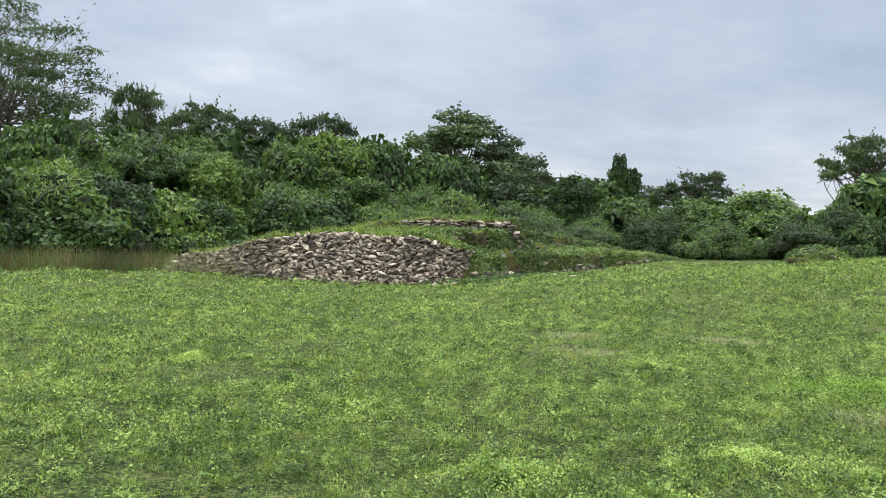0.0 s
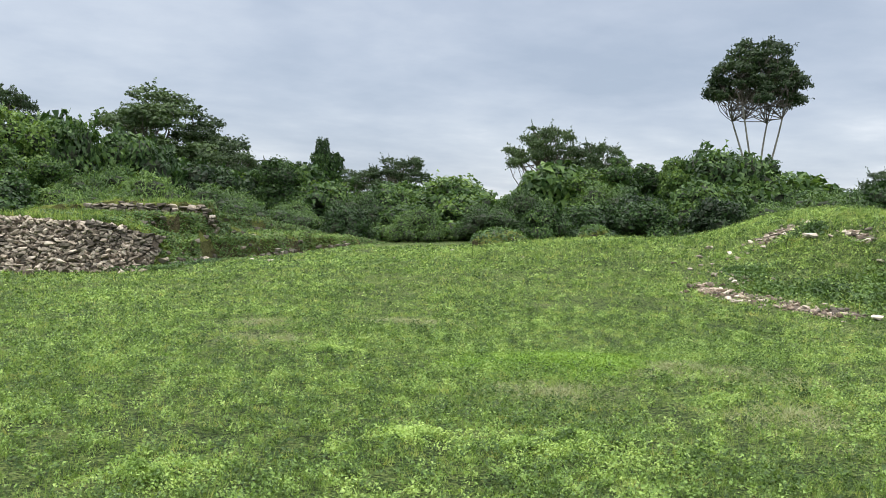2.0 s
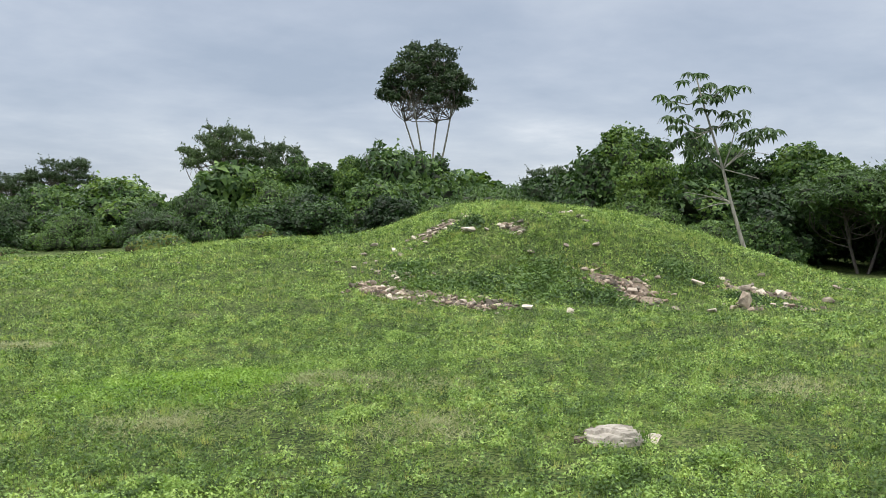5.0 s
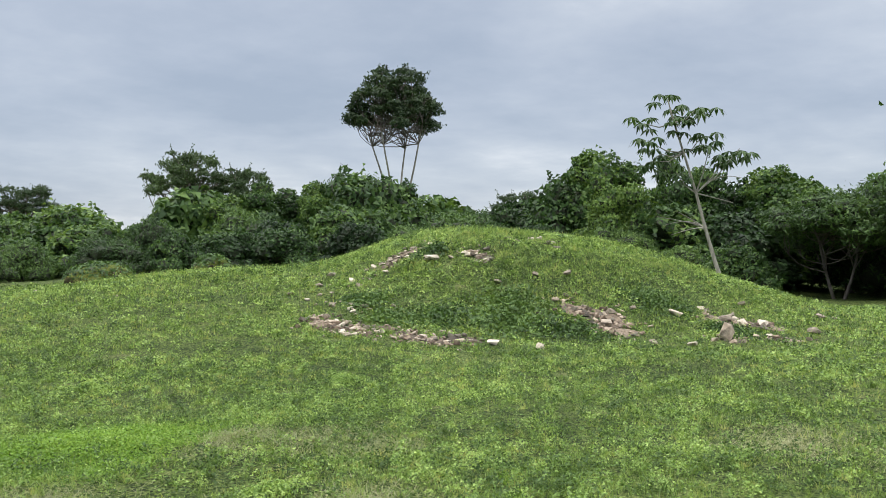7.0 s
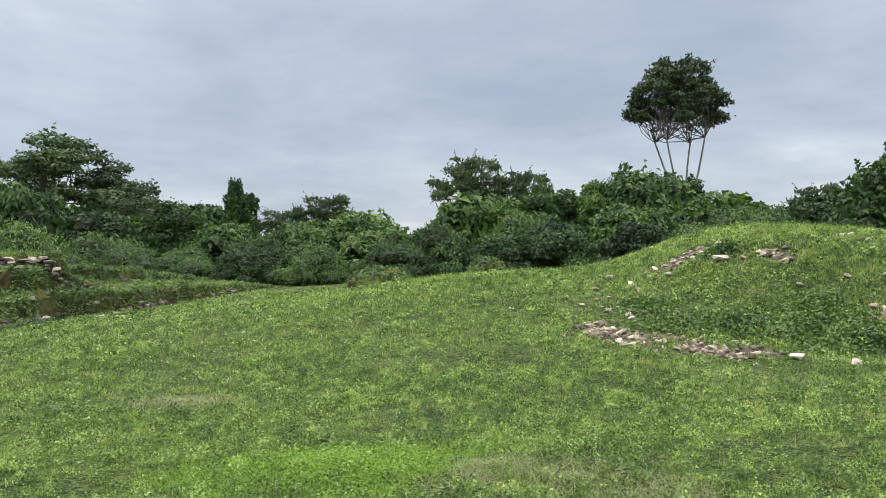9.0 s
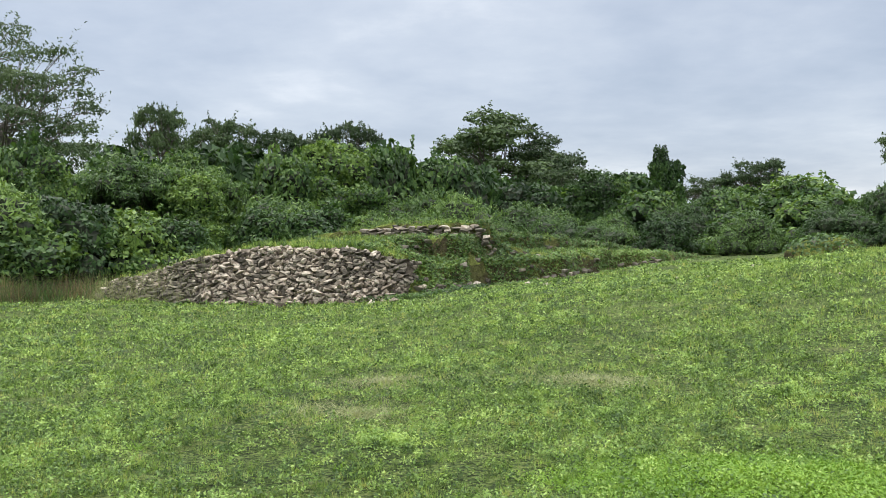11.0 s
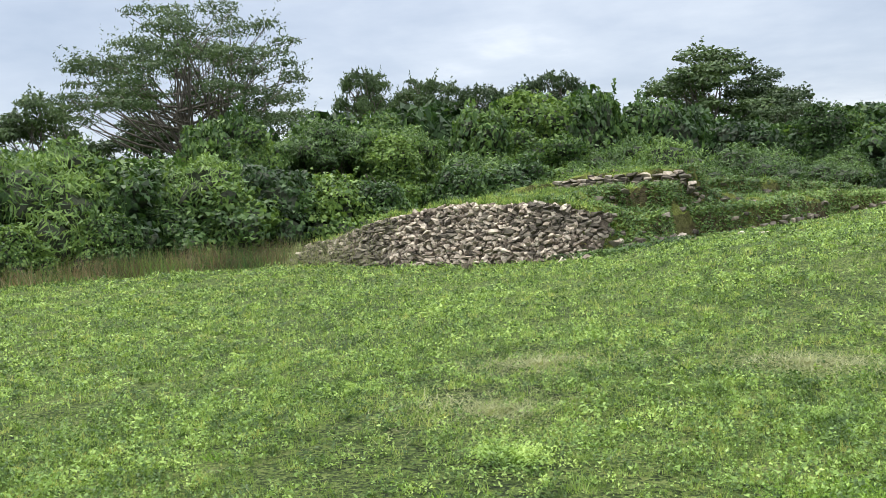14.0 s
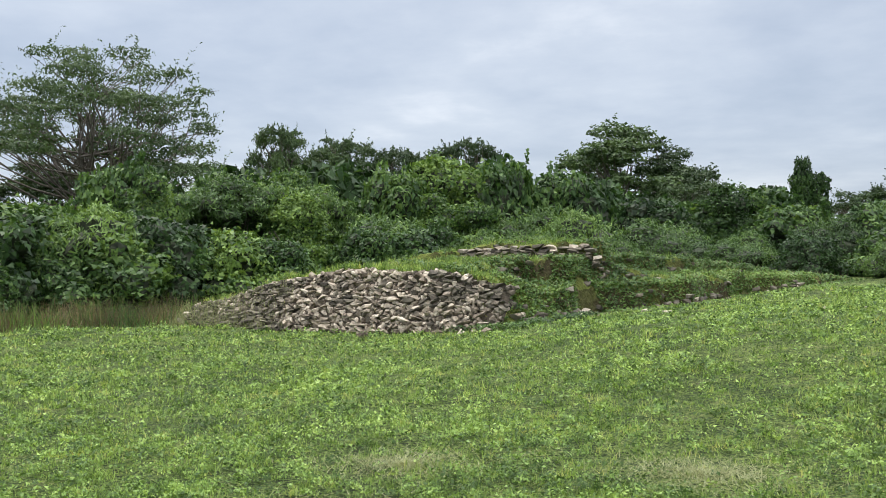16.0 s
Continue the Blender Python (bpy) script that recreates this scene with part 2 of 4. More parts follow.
M_RUIN = soil_material("overgrown_rubble", (0.026, 0.022, 0.013), (0.085, 0.074, 0.04), (0.16, 0.19, 0.045))
M_SOIL = stone_material("bare_reddish_soil", (0.035, 0.026, 0.018), (0.10, 0.073, 0.052), (0.21, 0.16, 0.115), 13.0)

# ---- shape of the land ----
rng = np.random.default_rng(7)


def smooth(a, b, x):
    t = np.clip((x - a) / (b - a), 0, 1)
    return t * t * (3 - 2 * t)


def waves(x, y, size, seed):
    """Soft bumps, about -1 to 1."""
    r = np.random.default_rng(seed)
    out = 0 * x
    for k in range(7):
        a, ph, s = r.uniform(0, 6.28), r.uniform(0, 6.28), size * r.uniform(0.6, 1.6)
        out = out + np.sin((x * math.cos(a) + y * math.sin(a)) * 6.28 / s + ph)
    return out / 3.2


MOUND = (17.39, 15.50)


def mound_height(x, y):
    dx, dy = x - MOUND[0], y - MOUND[1]
    u, v = 0.894 * dx - 0.448 * dy, 0.448 * dx + 0.894 * dy
    r = np.sqrt((u / np.where(u > 0, 6.75, 2.67)) ** 2 + (v / np.where(v > 0, 7.34, 3.87)) ** 2)
    return 1.12 * np.exp(-0.9 * r ** 2.7)


def saddle_height(x, y):
    """The swell that joins the mound to the platform."""
    return 0.64 * np.exp(-((x - 11.95) / 6.1) ** 2 - ((y - 19.35) / 4.7) ** 2)


def land(x, y):
    x, y = np.asarray(x, float), np.asarray(y, float)
    rise = 0.746 * smooth(4.76, 19.24, x) * smooth(9.1, 15.4, y)
    rise = rise * (1 - 1.5 * smooth(20, 26.2, x) * (1 - smooth(16.9, 29.5, y)))
    rise = rise * (1 - 0.5 * smooth(26, 45, y))
    z = rise - 0.292 * smooth(8, 22, y) * (1 - smooth(-1, 5, x)) + mound_height(x, y) + saddle_height(x, y)
    far = smooth(60, 120, np.hypot(x, y))
    return (z + 0.022 * waves(x, y, 5.0, 3) + 0.014 * waves(x, y, 1.3, 4) + 0.008 * waves(x, y, 0.7, 5)) * (1 - far)


def height_at(x, y):
    return float(land(x, y))


# ---- mesh helpers ----
def mesh_from(name, verts, faces, mat, smooth_shade=False):
    """verts (n,3) and faces (m,k), as arrays."""
    me = bpy.data.meshes.new(name)
    verts, faces = np.asarray(verts, np.float32), np.asarray(faces, np.int32)
    k = faces.shape[1]
    me.vertices.add(len(verts))
    me.vertices.foreach_set("co", verts.ravel())
    me.loops.add(faces.size)
    me.loops.foreach_set("vertex_index", faces.ravel())
    me.polygons.add(len(faces))
    me.polygons.foreach_set("loop_start", np.arange(0, faces.size, k, dtype=np.int32))
    me.polygons.foreach_set("use_smooth", np.full(len(faces), smooth_shade))
    me.update(calc_edges=True)
    me.materials.append(mat)
    return me


def thing(name, label, category, at=(0, 0, 0), group="", kind=""):
    ob = new(name)
    ob.empty_display_size = 0.2
    ob.location = at
    return tagged(ob, label, category, group, kind)


def part_mesh(name, me, parent, label="", kind=""):
    ob = new(name, me)
    ob.parent = parent
    if label or kind:
        tagged(ob, label, kind=kind)
    return ob


def part(name, bm, mat, parent, label="", smooth_shade=False):
    me = bpy.data.meshes.new(name)
    for f in bm.faces:
        f.smooth = smooth_shade
    bm.to_mesh(me)
    bm.free()
    me.materials.append(mat)
    return part_mesh(name, me, parent, label)


def grid_mesh(name, xs, ys, zfun, mat):
    gx, gy = np.meshgrid(xs, ys)
    gz = zfun(gx, gy)
    verts = np.stack([gx, gy, gz], -1).reshape(-1, 3)
    n, m = len(xs), len(ys)
    i = (np.arange(m - 1)[:, None] * n + np.arange(n - 1)[None]).ravel()
    return mesh_from(name, verts, np.stack([i, i + 1, i + n + 1, i + n], 1), mat, True)


def unit(v):
    return v / np.maximum(np.linalg.norm(v, axis=-1, keepdims=True), 1e-9)


def leaf_cards(pos, normal, length, width, r, lean=None):
    """One small tilted triangle a leaf: arrays of vertices and faces."""
    n = len(pos)
    normal = unit(normal)
    t = unit(np.cross(normal, r.normal(size=(n, 3))))
    if lean is not None:
        t = unit(t + lean)
        normal = unit(normal - t * (normal * t).sum(1, keepdims=True))
    s = np.cross(normal, t)
    L, W = np.broadcast_to(length, n)[:, None], np.broadcast_to(width, n)[:, None]
    v = np.empty((n, 3, 3))
    v[:, 0] = pos - t * L * 0.45 - s * W * 0.55
    v[:, 1] = pos - t * L * 0.25 + s * W * 0.55 + normal * W * 0.12
    v[:, 2] = pos + t * L * 0.6 - normal * L * 0.12
    return v.reshape(-1, 3), np.arange(n * 3).reshape(-1, 3)


def blob_leaves(blobs, count, r, length, width, droop=0.25, ragged=0.3):
    """Leaves spread over the outside of a heap of blobs (x, y, z, rx, ry, rz)."""
    blobs = np.asarray(blobs, float)
    area = (blobs[:, 3] * blobs[:, 4] + blobs[:, 3] * blobs[:, 5] + blobs[:, 4] * blobs[:, 5])
    which = r.choice(len(blobs), int(count * 1.7), p=area / area.sum())
    d = unit(r.normal(size=(len(which), 3)))
    # lumpy surface
    c = blobs[which]
    lump = 1 + ragged * 0.5 * np.sin(d[:, 0] * 7 + which * 1.3) * np.sin(d[:, 1] * 6 + which * 2.1) + ragged * 0.4 * np.sin(d[:, 2] * 9 + which)
    rad = lump * (1 - np.abs(r.normal(0, 0.16, len(which))))
    p = c[:, :3] + d * c[:, 3:] * rad[:, None]
    keep = np.ones(len(p), bool)
    for k, b in enumerate(blobs):
        q = (((p - b[:3]) / (b[3:] * 0.72)) ** 2).sum(1)
        keep &= (q > 1) | (which == k)
    keep &= p[:, 2] > 0.02
    # fewer leaves underneath, so any dark core shows there as shade
    keep &= (d[:, 2] > -0.25) | (r.random(len(p)) < 0.3)
    p, d = p[keep][:count], d[keep][:count]
    nrm = 1.5 * d + 0.7 * r.normal(size=d.shape) + (0, 0, 0.4)
    k = r.uniform(0.65, 1.35, len(p))
    return leaf_cards(p, nrm, length * k, width * k, r, lean=np.array([0, 0, -droop]))


# Dark blobs behind the leaves: they block see-through and stand in for shade.
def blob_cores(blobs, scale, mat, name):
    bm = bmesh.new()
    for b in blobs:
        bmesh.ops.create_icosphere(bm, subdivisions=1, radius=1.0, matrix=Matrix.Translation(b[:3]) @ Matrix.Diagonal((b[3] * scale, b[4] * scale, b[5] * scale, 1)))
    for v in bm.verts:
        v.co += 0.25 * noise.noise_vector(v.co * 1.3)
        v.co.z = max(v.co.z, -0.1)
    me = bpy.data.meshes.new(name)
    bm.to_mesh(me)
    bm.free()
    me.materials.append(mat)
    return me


def limb_tubes(limbs, sides=7):
    """limbs: lists of (point, radius); returns verts and quads of tapered tubes."""
    verts, faces = [], []
    for limb in limbs:
        base = len(verts)
        for i, (p, rad) in enumerate(limb):
            p = Vector(p)
            a = Vector(limb[max(i - 1, 0)][0])
            b = Vector(limb[min(i + 1, len(limb) - 1)][0])
            q = (b - a).to_track_quat("Z", "X")
            for s in range(sides):
                ang = 6.2832 * s / sides
                verts.append(p + q @ Vector((math.cos(ang) * rad, math.sin(ang) * rad, 0)))
        for i in range(len(limb) - 1):
            for s in range(sides):
                o, e = base + i * sides, base + (i + 1) * sides
                faces.append((o + s, o + (s + 1) % sides, e + (s + 1) % sides, e + s))
    return np.array([tuple(v) for v in verts]), np.array(faces)


def bend(a, b, r0, r1, r, sag=0.06, steps=6):
    """A limb from a to b, thinning from r0 to r1, with a slight wander."""
    a, b = np.array(a, float), np.array(b, float)
    side = r.normal(size=3) * sag * np.linalg.norm(b - a)
    out = []
    for i in range(steps + 1):
        k = i / steps
        out.append((tuple(a + (b - a) * k + side * math.sin(3.14 * k)), r0 + (r1 - r0) * k))
    return out


# ---- kinds of plants, each built once round its own foot ----
def heap(r, w, d, h, n, low=0.35):
    """Blobs heaped into a bush w wide, d deep, h high."""
    out = [(0, 0, h * 0.42, w * 0.36, d * 0.36, h * 0.44)]
    for _ in range(n):
        a, k = r.uniform(0, 6.283), r.uniform(0.25, 0.75) ** 0.7
        x, y = math.cos(a) * w * 0.4 * k, math.sin(a) * d * 0.4 * k
        top = h * (1 - 0.55 * k * k) * r.uniform(0.75, 1.02)
        s = r.uniform(0.11, 0.24)
        rz = min(s * h * 1.1, top * 0.5)
        out.append((x, y, max(top - rz, rz * 0.8), s * w * 0.95, s * d * 0.95, rz))
    for _ in range(n // 2):
        a = r.uniform(0, 6.283)
        s = r.uniform(0.14, 0.22)
        out.append((math.cos(a) * w * 0.4, math.sin(a) * d * 0.4, h * s, s * w, s * d, h * s * 1.1))
    return out


def sprays(r, blobs, n, length):
    """Shoots that stick out of the outline: leaf places and directions."""
    blobs = np.asarray(blobs)
    pts, nrm = [], []
    for _ in range(n):
        b = blobs[r.integers(len(blobs))]
        d = unit(r.normal(size=3) + (0, 0, 0.9))
        foot = b[:3] + d * b[3:] * 0.9
        tip = d + (0, 0, 0.5)
        bendy = r.normal(size=3) * 0.35
        steps = r.integers(7, 14)
        L = length * r.uniform(0.5, 1.3)
        for k in range(steps):
            q = (k + 1) / steps
            pts.append(foot + (tip * q + bendy * q * q - np.array((0, 0, 0.5)) * q * q) * L + r.normal(size=3) * 0.05)
            nrm.append(r.normal(size=3) + (0, 0, 0.8))
    return np.array(pts), np.array(nrm)


def build_bush(name, label, seed, w, h, leaves, mat, length, width, n=9, spray=40, category="bush", droop=0.3):
    r = np.random.default_rng(seed)
    ob = thing(name, label, category)
    blobs = heap(r, w, w * 0.9, h, n)
    v, f = blob_leaves(blobs, leaves, r, length, width, droop)
    p, nn = sprays(r, blobs, spray, 0.10 * h)
    v2, f2 = leaf_cards(p, nn, length * 0.9, width * 0.9, r)
    part_mesh("foliage", mesh_from("foliage", np.r_[v, v2], np.r_[f, f2 + len(v)], mat), ob)
    part_mesh("thicket", blob_cores(blobs, 0.66, M_SHADE_CORE, "thicket"), ob, "dark filler mass of twigs and leaves with shade in its colour")
    stems = [bend((r.normal() * 0.1, r.normal() * 0.1, -0.2), (b[0] * 0.8, b[1] * 0.8, b[2]), 0.05, 0.015, r) for b in blobs[:6]]
    v, f = limb_tubes(stems, 5)
    part_mesh("stem", mesh_from("stem", v, f, M_BARK, True), ob)
    return ob


def build_tree(name, label, seed, h, crown_w, trunk_r, pads, leaves, mat, length, width, clear=0.35, flat=0.35, bark=None, stems=1, spread=0.3, core=0.0, lean=(0, 0), low=0.45, dome=0.85, pad=0.11, high_forks=False, fork=0.0):
    """A tree with bare limbs that carry separate pads of leaves."""
    r = np.random.default_rng(seed)
    ob = thing(name, label, "tree")
    bark = bark or M_BARK
    limbs, blobs = [], []
    roots = []
    for s in range(stems):
        a = 6.283 * s / max(stems, 1) + 0.4
        top = (lean[0] + (math.cos(a) * spread * crown_w * 0.35 if stems > 1 else 0), lean[1] + (math.sin(a) * spread * crown_w * 0.35 if stems > 1 else 0), h * (clear + 0.22))
        foot = (math.cos(a) * 0.15 * (stems > 1), math.sin(a) * 0.15 * (stems > 1), -0.2)
        if fork:
            foot = (math.cos(a) * 0.05, math.sin(a) * 0.05, h * fork)
        limb = bend(foot, top, trunk_r, trunk_r * 0.55, r, 0.03, 8)
        limbs.append(limb)
        roots.append(limb)
    if fork:
        limbs.append(bend((0, 0, -0.2), (0, 0, h * fork + 0.1), trunk_r * 1.6, trunk_r * 1.3, r, 0.01))
    trunk_limbs, limbs = limbs, []
    for k in range(pads):
        a = 6.283 * (k * 0.618 + 0.07 * r.normal())
        q = math.sqrt((k + 0.5) / pads)
        x, y = math.cos(a) * q * 0.46 * crown_w + lean[0], math.sin(a) * q * 0.46 * crown_w + lean[1]
        z_low = h * low
        z_top = z_low + (h - z_low) * math.sqrt(1 - dome * q * q)
        z = z_low + (z_top - z_low) * (1 - 0.75 * r.random() ** 1.4)
        s = crown_w * pad * r.uniform(0.7, 1.3)
        blobs.append((x, y, z - s * flat, s, s, s * flat))
        limb = roots[k % stems]
        node_k = int(r.integers(7, 9)) if high_forks else int(r.integers(4, 9))
        start, rr = limb[min(node_k, 8)]
        way = bend(start, (x, y, z - s * flat * 1.2), max(rr * 0.55, 0.03), 0.02, r, 0.10, 5)
        limbs.append(way)
        for _ in range(2):
            limbs.append(bend(way[3][0], (x + r.normal() * s * 0.6, y + r.normal() * s * 0.6, z - s * flat * 0.6), 0.025, 0.01, r, 0.1, 3))
    v, f = limb_tubes(trunk_limbs, 7)
    part_mesh("trunk", mesh_from("trunk", v, f, bark, True), ob)
    v, f = limb_tubes(limbs, 4)
    part_mesh("branch_work", mesh_from("branch_work", v, f, M_BARK, True), ob)
    v, f = blob_leaves(blobs, leaves, r, length, width, 0.15, 0.5)
    p, nn = sprays(r, blobs, pads * 5, crown_w * 0.05)
    v2, f2 = leaf_cards(p, nn, length, width, r)
    part_mesh("crown", mesh_from("crown", np.r_[v, v2], np.r_[f, f2 + len(v)], mat), ob)
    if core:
        part_mesh("thicket", blob_cores(blobs, core, M_SHADE_CORE, "thicket"), ob, "dark filler mass of twigs and leaves with shade in its colour")
    return ob


def build_vine_tree(name, label, seed, w, h, leaves, n=8):
    """A tree smothered by creepers: a domed head, hanging curtains, ragged foot."""
    r = np.random.default_rng(seed)
    ob = thing(name, label, "tree")
    blobs = [(0, 0, h * 0.70, w * 0.29, w * 0.27, h * 0.22), (0, 0, h * 0.36, w * 0.33, w * 0.31, h * 0.36)]
    for k in range(n):
        a = 6.283 * k / n + r.normal() * 0.2
        q = r.uniform(0.10, 0.42)
        z = h * r.uniform(0.40, 0.96) * (1.08 - 0.5 * q)
        s = w * r.uniform(0.09, 0.2)
        blobs.append((math.cos(a) * w * q, math.sin(a) * w * q, z, s, s, h * r.uniform(0.10, 0.15)))
        # hanging curtain under it
        blobs.append((math.cos(a) * w * (q + 0.05), math.sin(a) * w * (q + 0.05), z * 0.55, s * 0.75, s * 0.75, z * 0.42))
    v, f = blob_leaves(blobs, leaves, r, 0.155, 0.125, 0.7, 0.35)
    p, nn = sprays(r, blobs, 26, 0.07 * h)
    v2, f2 = leaf_cards(p, nn, 0.15, 0.11, r)
    part_mesh("creeper", mesh_from("creeper", np.r_[v, v2], np.r_[f, f2 + len(v)], M_VINE), ob)
    part_mesh("thicket", blob_cores(blobs, 0.70, M_SHADE_CORE, "thicket"), ob, "dark filler mass of twigs and leaves with shade in its colour")
    v, f = limb_tubes([bend((0, 0, -0.3), (0.2, 0.1, h * 0.7), 0.16, 0.06, r)] + [bend((r.normal() * 0.3, r.normal() * 0.3, -0.2), (r.normal() * w * 0.3, r.normal() * w * 0.3, h * 0.6), 0.05, 0.02, r) for _ in range(4)], 6)
    part_mesh("trunk", mesh_from("trunk", v, f, M_BARK, True), ob)
    return ob


def put(proto, x, y, wide, high, turn, dz=0.0):
    """A copy of a plant at a place on the land, scaled in width and height."""
    m = Matrix.Translation((x, y, height_at(x, y) - 0.05 + dz)) @ Matrix.Rotation(turn, 4, "Z") @ Matrix.Diagonal((wide, wide, high, 1))
    return copy_thing(proto, m)


EYE = (2.5, 2.5)


def spot(az, d):
    a = radians(az)
    return EYE[0] + d * math.sin(a), EYE[1] + d * math.cos(a)


# ---- ground ----
near = np.arange(-30, 60.01, 0.36)
far_lo, far_hi = -np.geomspace(1500, 31, 26), np.geomspace(61, 1500, 26)
axis = np.r_[far_lo, near, far_hi]
ground = new("ground", grid_mesh("ground", axis, axis, land, M_GROUND))
tagged(ground, "uneven mown grass field rising to a low mound", "ground", kind="structure")

# ---- the overgrown stone platform ----
CORNER = (1.78, 24.05)
DA, DB = (-0.919, 0.394), (0.646, 0.763)
WALL_LONG = 8.6


def ruin_xy(a, b):
    return CORNER[0] + a * DA[0] + b * DB[0], CORNER[1] + a * DA[1] + b * DB[1]


def ruin_ab(x, y):
    dx, dy = x - CORNER[0], y - CORNER[1]
    k = DA[0] * DB[1] - DB[0] * DA[1]
    return (dx * DB[1] - dy * DB[0]) / k, (dy * DA[0] - dx * DA[1]) / k


def wall_top(a):
    """Height of the front wall's edge above the datum."""
    return 1.10 - 0.95 * smooth(3.6, 9.6, a) + 0.025 * np.sin(a * 2.3) - 0.34 * (1 - smooth(-0.4, 1.5, a))


def corner_turn(a):
    """How far the wall's face turns inwards round its broken corner."""
    return 0.6 * np.maximum(0.5 - a, 0) ** 1.4


def bank_wobble(b):
    return 0.18 * np.sin(b * 1.1) + 0.10 * np.sin(b * 2.7 + 1)


def upper_bank(b):
    """How far in from the platform's long side the upper bank stands."""
    return 0.75 + 1.1 * smooth(4.9, 7.6, b)


def platform(a, b):
    x, y = ruin_xy(a, b)
    g = land(x, y)
    turn_in = corner_turn(a)
    lip = np.clip((b - turn_in) / 0.42, 0, 1)
    crown = wall_top(a) + (1.10 - 0.95 * smooth(3.6, 9.6, a) - wall_top(a)) * smooth(1.0, 3.0, b)
    front = crown * lip + g * (1 - lip)
    # grass bank behind the edge, then the upper tier with its low broken wall
    tier = smooth(0.0, 0.22, b - 4.6 - 0.2 * np.sin(a * 1.9)) * smooth(0.55, 0.9, a + 0.1 * np.sin(b)) * (1 - smooth(6.4, 7.6, b))
    top = front + 0.13 * smooth(0.4, 3.0, b) + 0.40 * tier
    top = top - 0.62 * smooth(8.0, 17.5, b)
    # the long side comes down in two steep little banks
    wob = bank_wobble(b)
    cut = 0.47 * smooth(-0.05, 0.17, a + wob) + 0.10 * smooth(0.2, 0.7, a) + 0.43 * smooth(-0.1, 0.25, a - wob - upper_bank(b))
    edge = smooth(0.8, 2.6, b)
    z = g + np.maximum(top - g, 0) * (cut * edge + (1 - edge) * smooth(-0.55, 0.25, a + 0.1 * np.sin(b * 5)))
    # ends
    z = g + (z - g) * (1 - smooth(8.3, 9.0, a)) * (1 - smooth(14.5, 17.5, b)) * smooth(-0.02, 0.04, b - turn_in)
    rough = 0.05 * waves(x, y, 0.9, 11) + 0.03 * waves(x, y, 0.35, 12)
    return np.where(z - g > 0.02, z + rough, g - 0.08)


def ruin_mesh():
    aa, bb = np.r_[np.arange(-1.6, 4.6, 0.07), np.arange(4.6, 9.6, 0.11)], np.r_[np.arange(-0.1, 1.2, 0.07), np.arange(1.2, 19.0, 0.14)]
    ga, gb = np.meshgrid(aa, bb)
    x, y = ruin_xy(ga, gb)
    verts = np.stack([x, y, platform(ga, gb)], -1).reshape(-1, 3)
    n, m = len(aa), len(bb)
    i = (np.arange(m - 1)[:, None] * n + np.arange(n - 1)[None]).ravel()
    return mesh_from("fill", verts, np.stack([i, i + n, i + n + 1, i + 1], 1), M_RUIN, False)


ruin = thing("stone_platform", "ruined rubble-stone platform overgrown with dry grass", "ruin")
part_mesh("fill", ruin_mesh(), ruin, "brown soil and weeds over rubble")


def stone_mesh(name, seed, mat):
    """An angular chunk about one unit across: the hull of scattered points."""
    r = np.random.default_rng(seed)
    bm = bmesh.new()
    for _ in range(14):
        d = unit(r.normal(size=3))
        d = np.sign(d) * np.abs(d) ** 0.5
        bm.verts.new(d * 0.5 * r.uniform(0.78, 1.1))
    bmesh.ops.convex_hull(bm, input=bm.verts)
    loose = [v for v in bm.verts if not v.link_faces]
    bmesh.ops.delete(bm, geom=loose, context="VERTS")
    me = bpy.data.meshes.new(name)
    bm.to_mesh(me)
    bm.free()
    me.materials.append(mat)
    return me


STONES = [stone_mesh("stone", s, M_STONE) for s in range(10)]
PINKS = [stone_mesh("stone", 40 + s, M_PINK) for s in range(6)]
GREYS = [stone_mesh("stone", 60 + s, M_GREY) for s in range(6)]


def stone_at(parent, meshes, r, place, size, turn, tilt=0.2):
    ob = new("stone", meshes[int(r.integers(len(meshes)))])
    ob.parent = parent
    ob.matrix_basis = Matrix.LocRotScale(place, Euler((r.normal() * tilt, r.normal() * tilt, turn + r.normal() * 0.15)), size)
    return ob


# ---- plants: the makes ----
bush_a = build_bush("bush", "dense mid-green leafy bush at the forest edge", 21, 4.2, 3.0, 9500, M_BUSH, 0.17, 0.11, n=24)
bush_b = build_bush("bush", "feathery light-green bush at the forest edge", 22, 4.4, 3.2, 13000, M_FEATHER, 0.20, 0.05, n=26, spray=80, droop=0.6)
bush_c = build_bush("bush", "tangled dark-green bush at the forest edge", 23, 4.0, 2.8, 9500, M_VINE, 0.15, 0.12, n=22, spray=30)
vine_a = build_vine_tree("vine_covered_tree", "tree smothered in dark green creepers", 31, 4.6, 6.0, 13000)
vine_b = build_vine_tree("vine_covered_tree", "tree smothered in dark green creepers", 32, 3.8, 6.0, 14000, 6)
bush_d = build_bush("bush", "leafy bush deep in the forest", 24, 4.2, 3.0, 5000, M_BUSH, 0.28, 0.2, n=12, spray=40)
vine_c = build_vine_tree("vine_covered_tree", "tree smothered in dark green creepers", 33, 5.2, 5.5, 13000, 9)
umbrella = build_tree("umbrella_tree", "flat-crowned tree rising above the forest", 41, 9.0, 8.0, 0.15, 58, 10500, M_CROWN, 0.22, 0.10, clear=0.40, flat=0.42, low=0.55, dome=0.86, pad=0.078)
round_tree = build_tree("tree", "dark round-crowned tree rising above the forest", 42, 11.0, 9.0, 0.2, 42, 15000, M_CROWN, 0.26, 0.15, clear=0.3, flat=0.6, low=0.35, dome=0.9, pad=0.105)
MAKES = [bush_d, bush_a, bush_b, bush_c, vine_a, vine_b, vine_c, umbrella, round_tree]

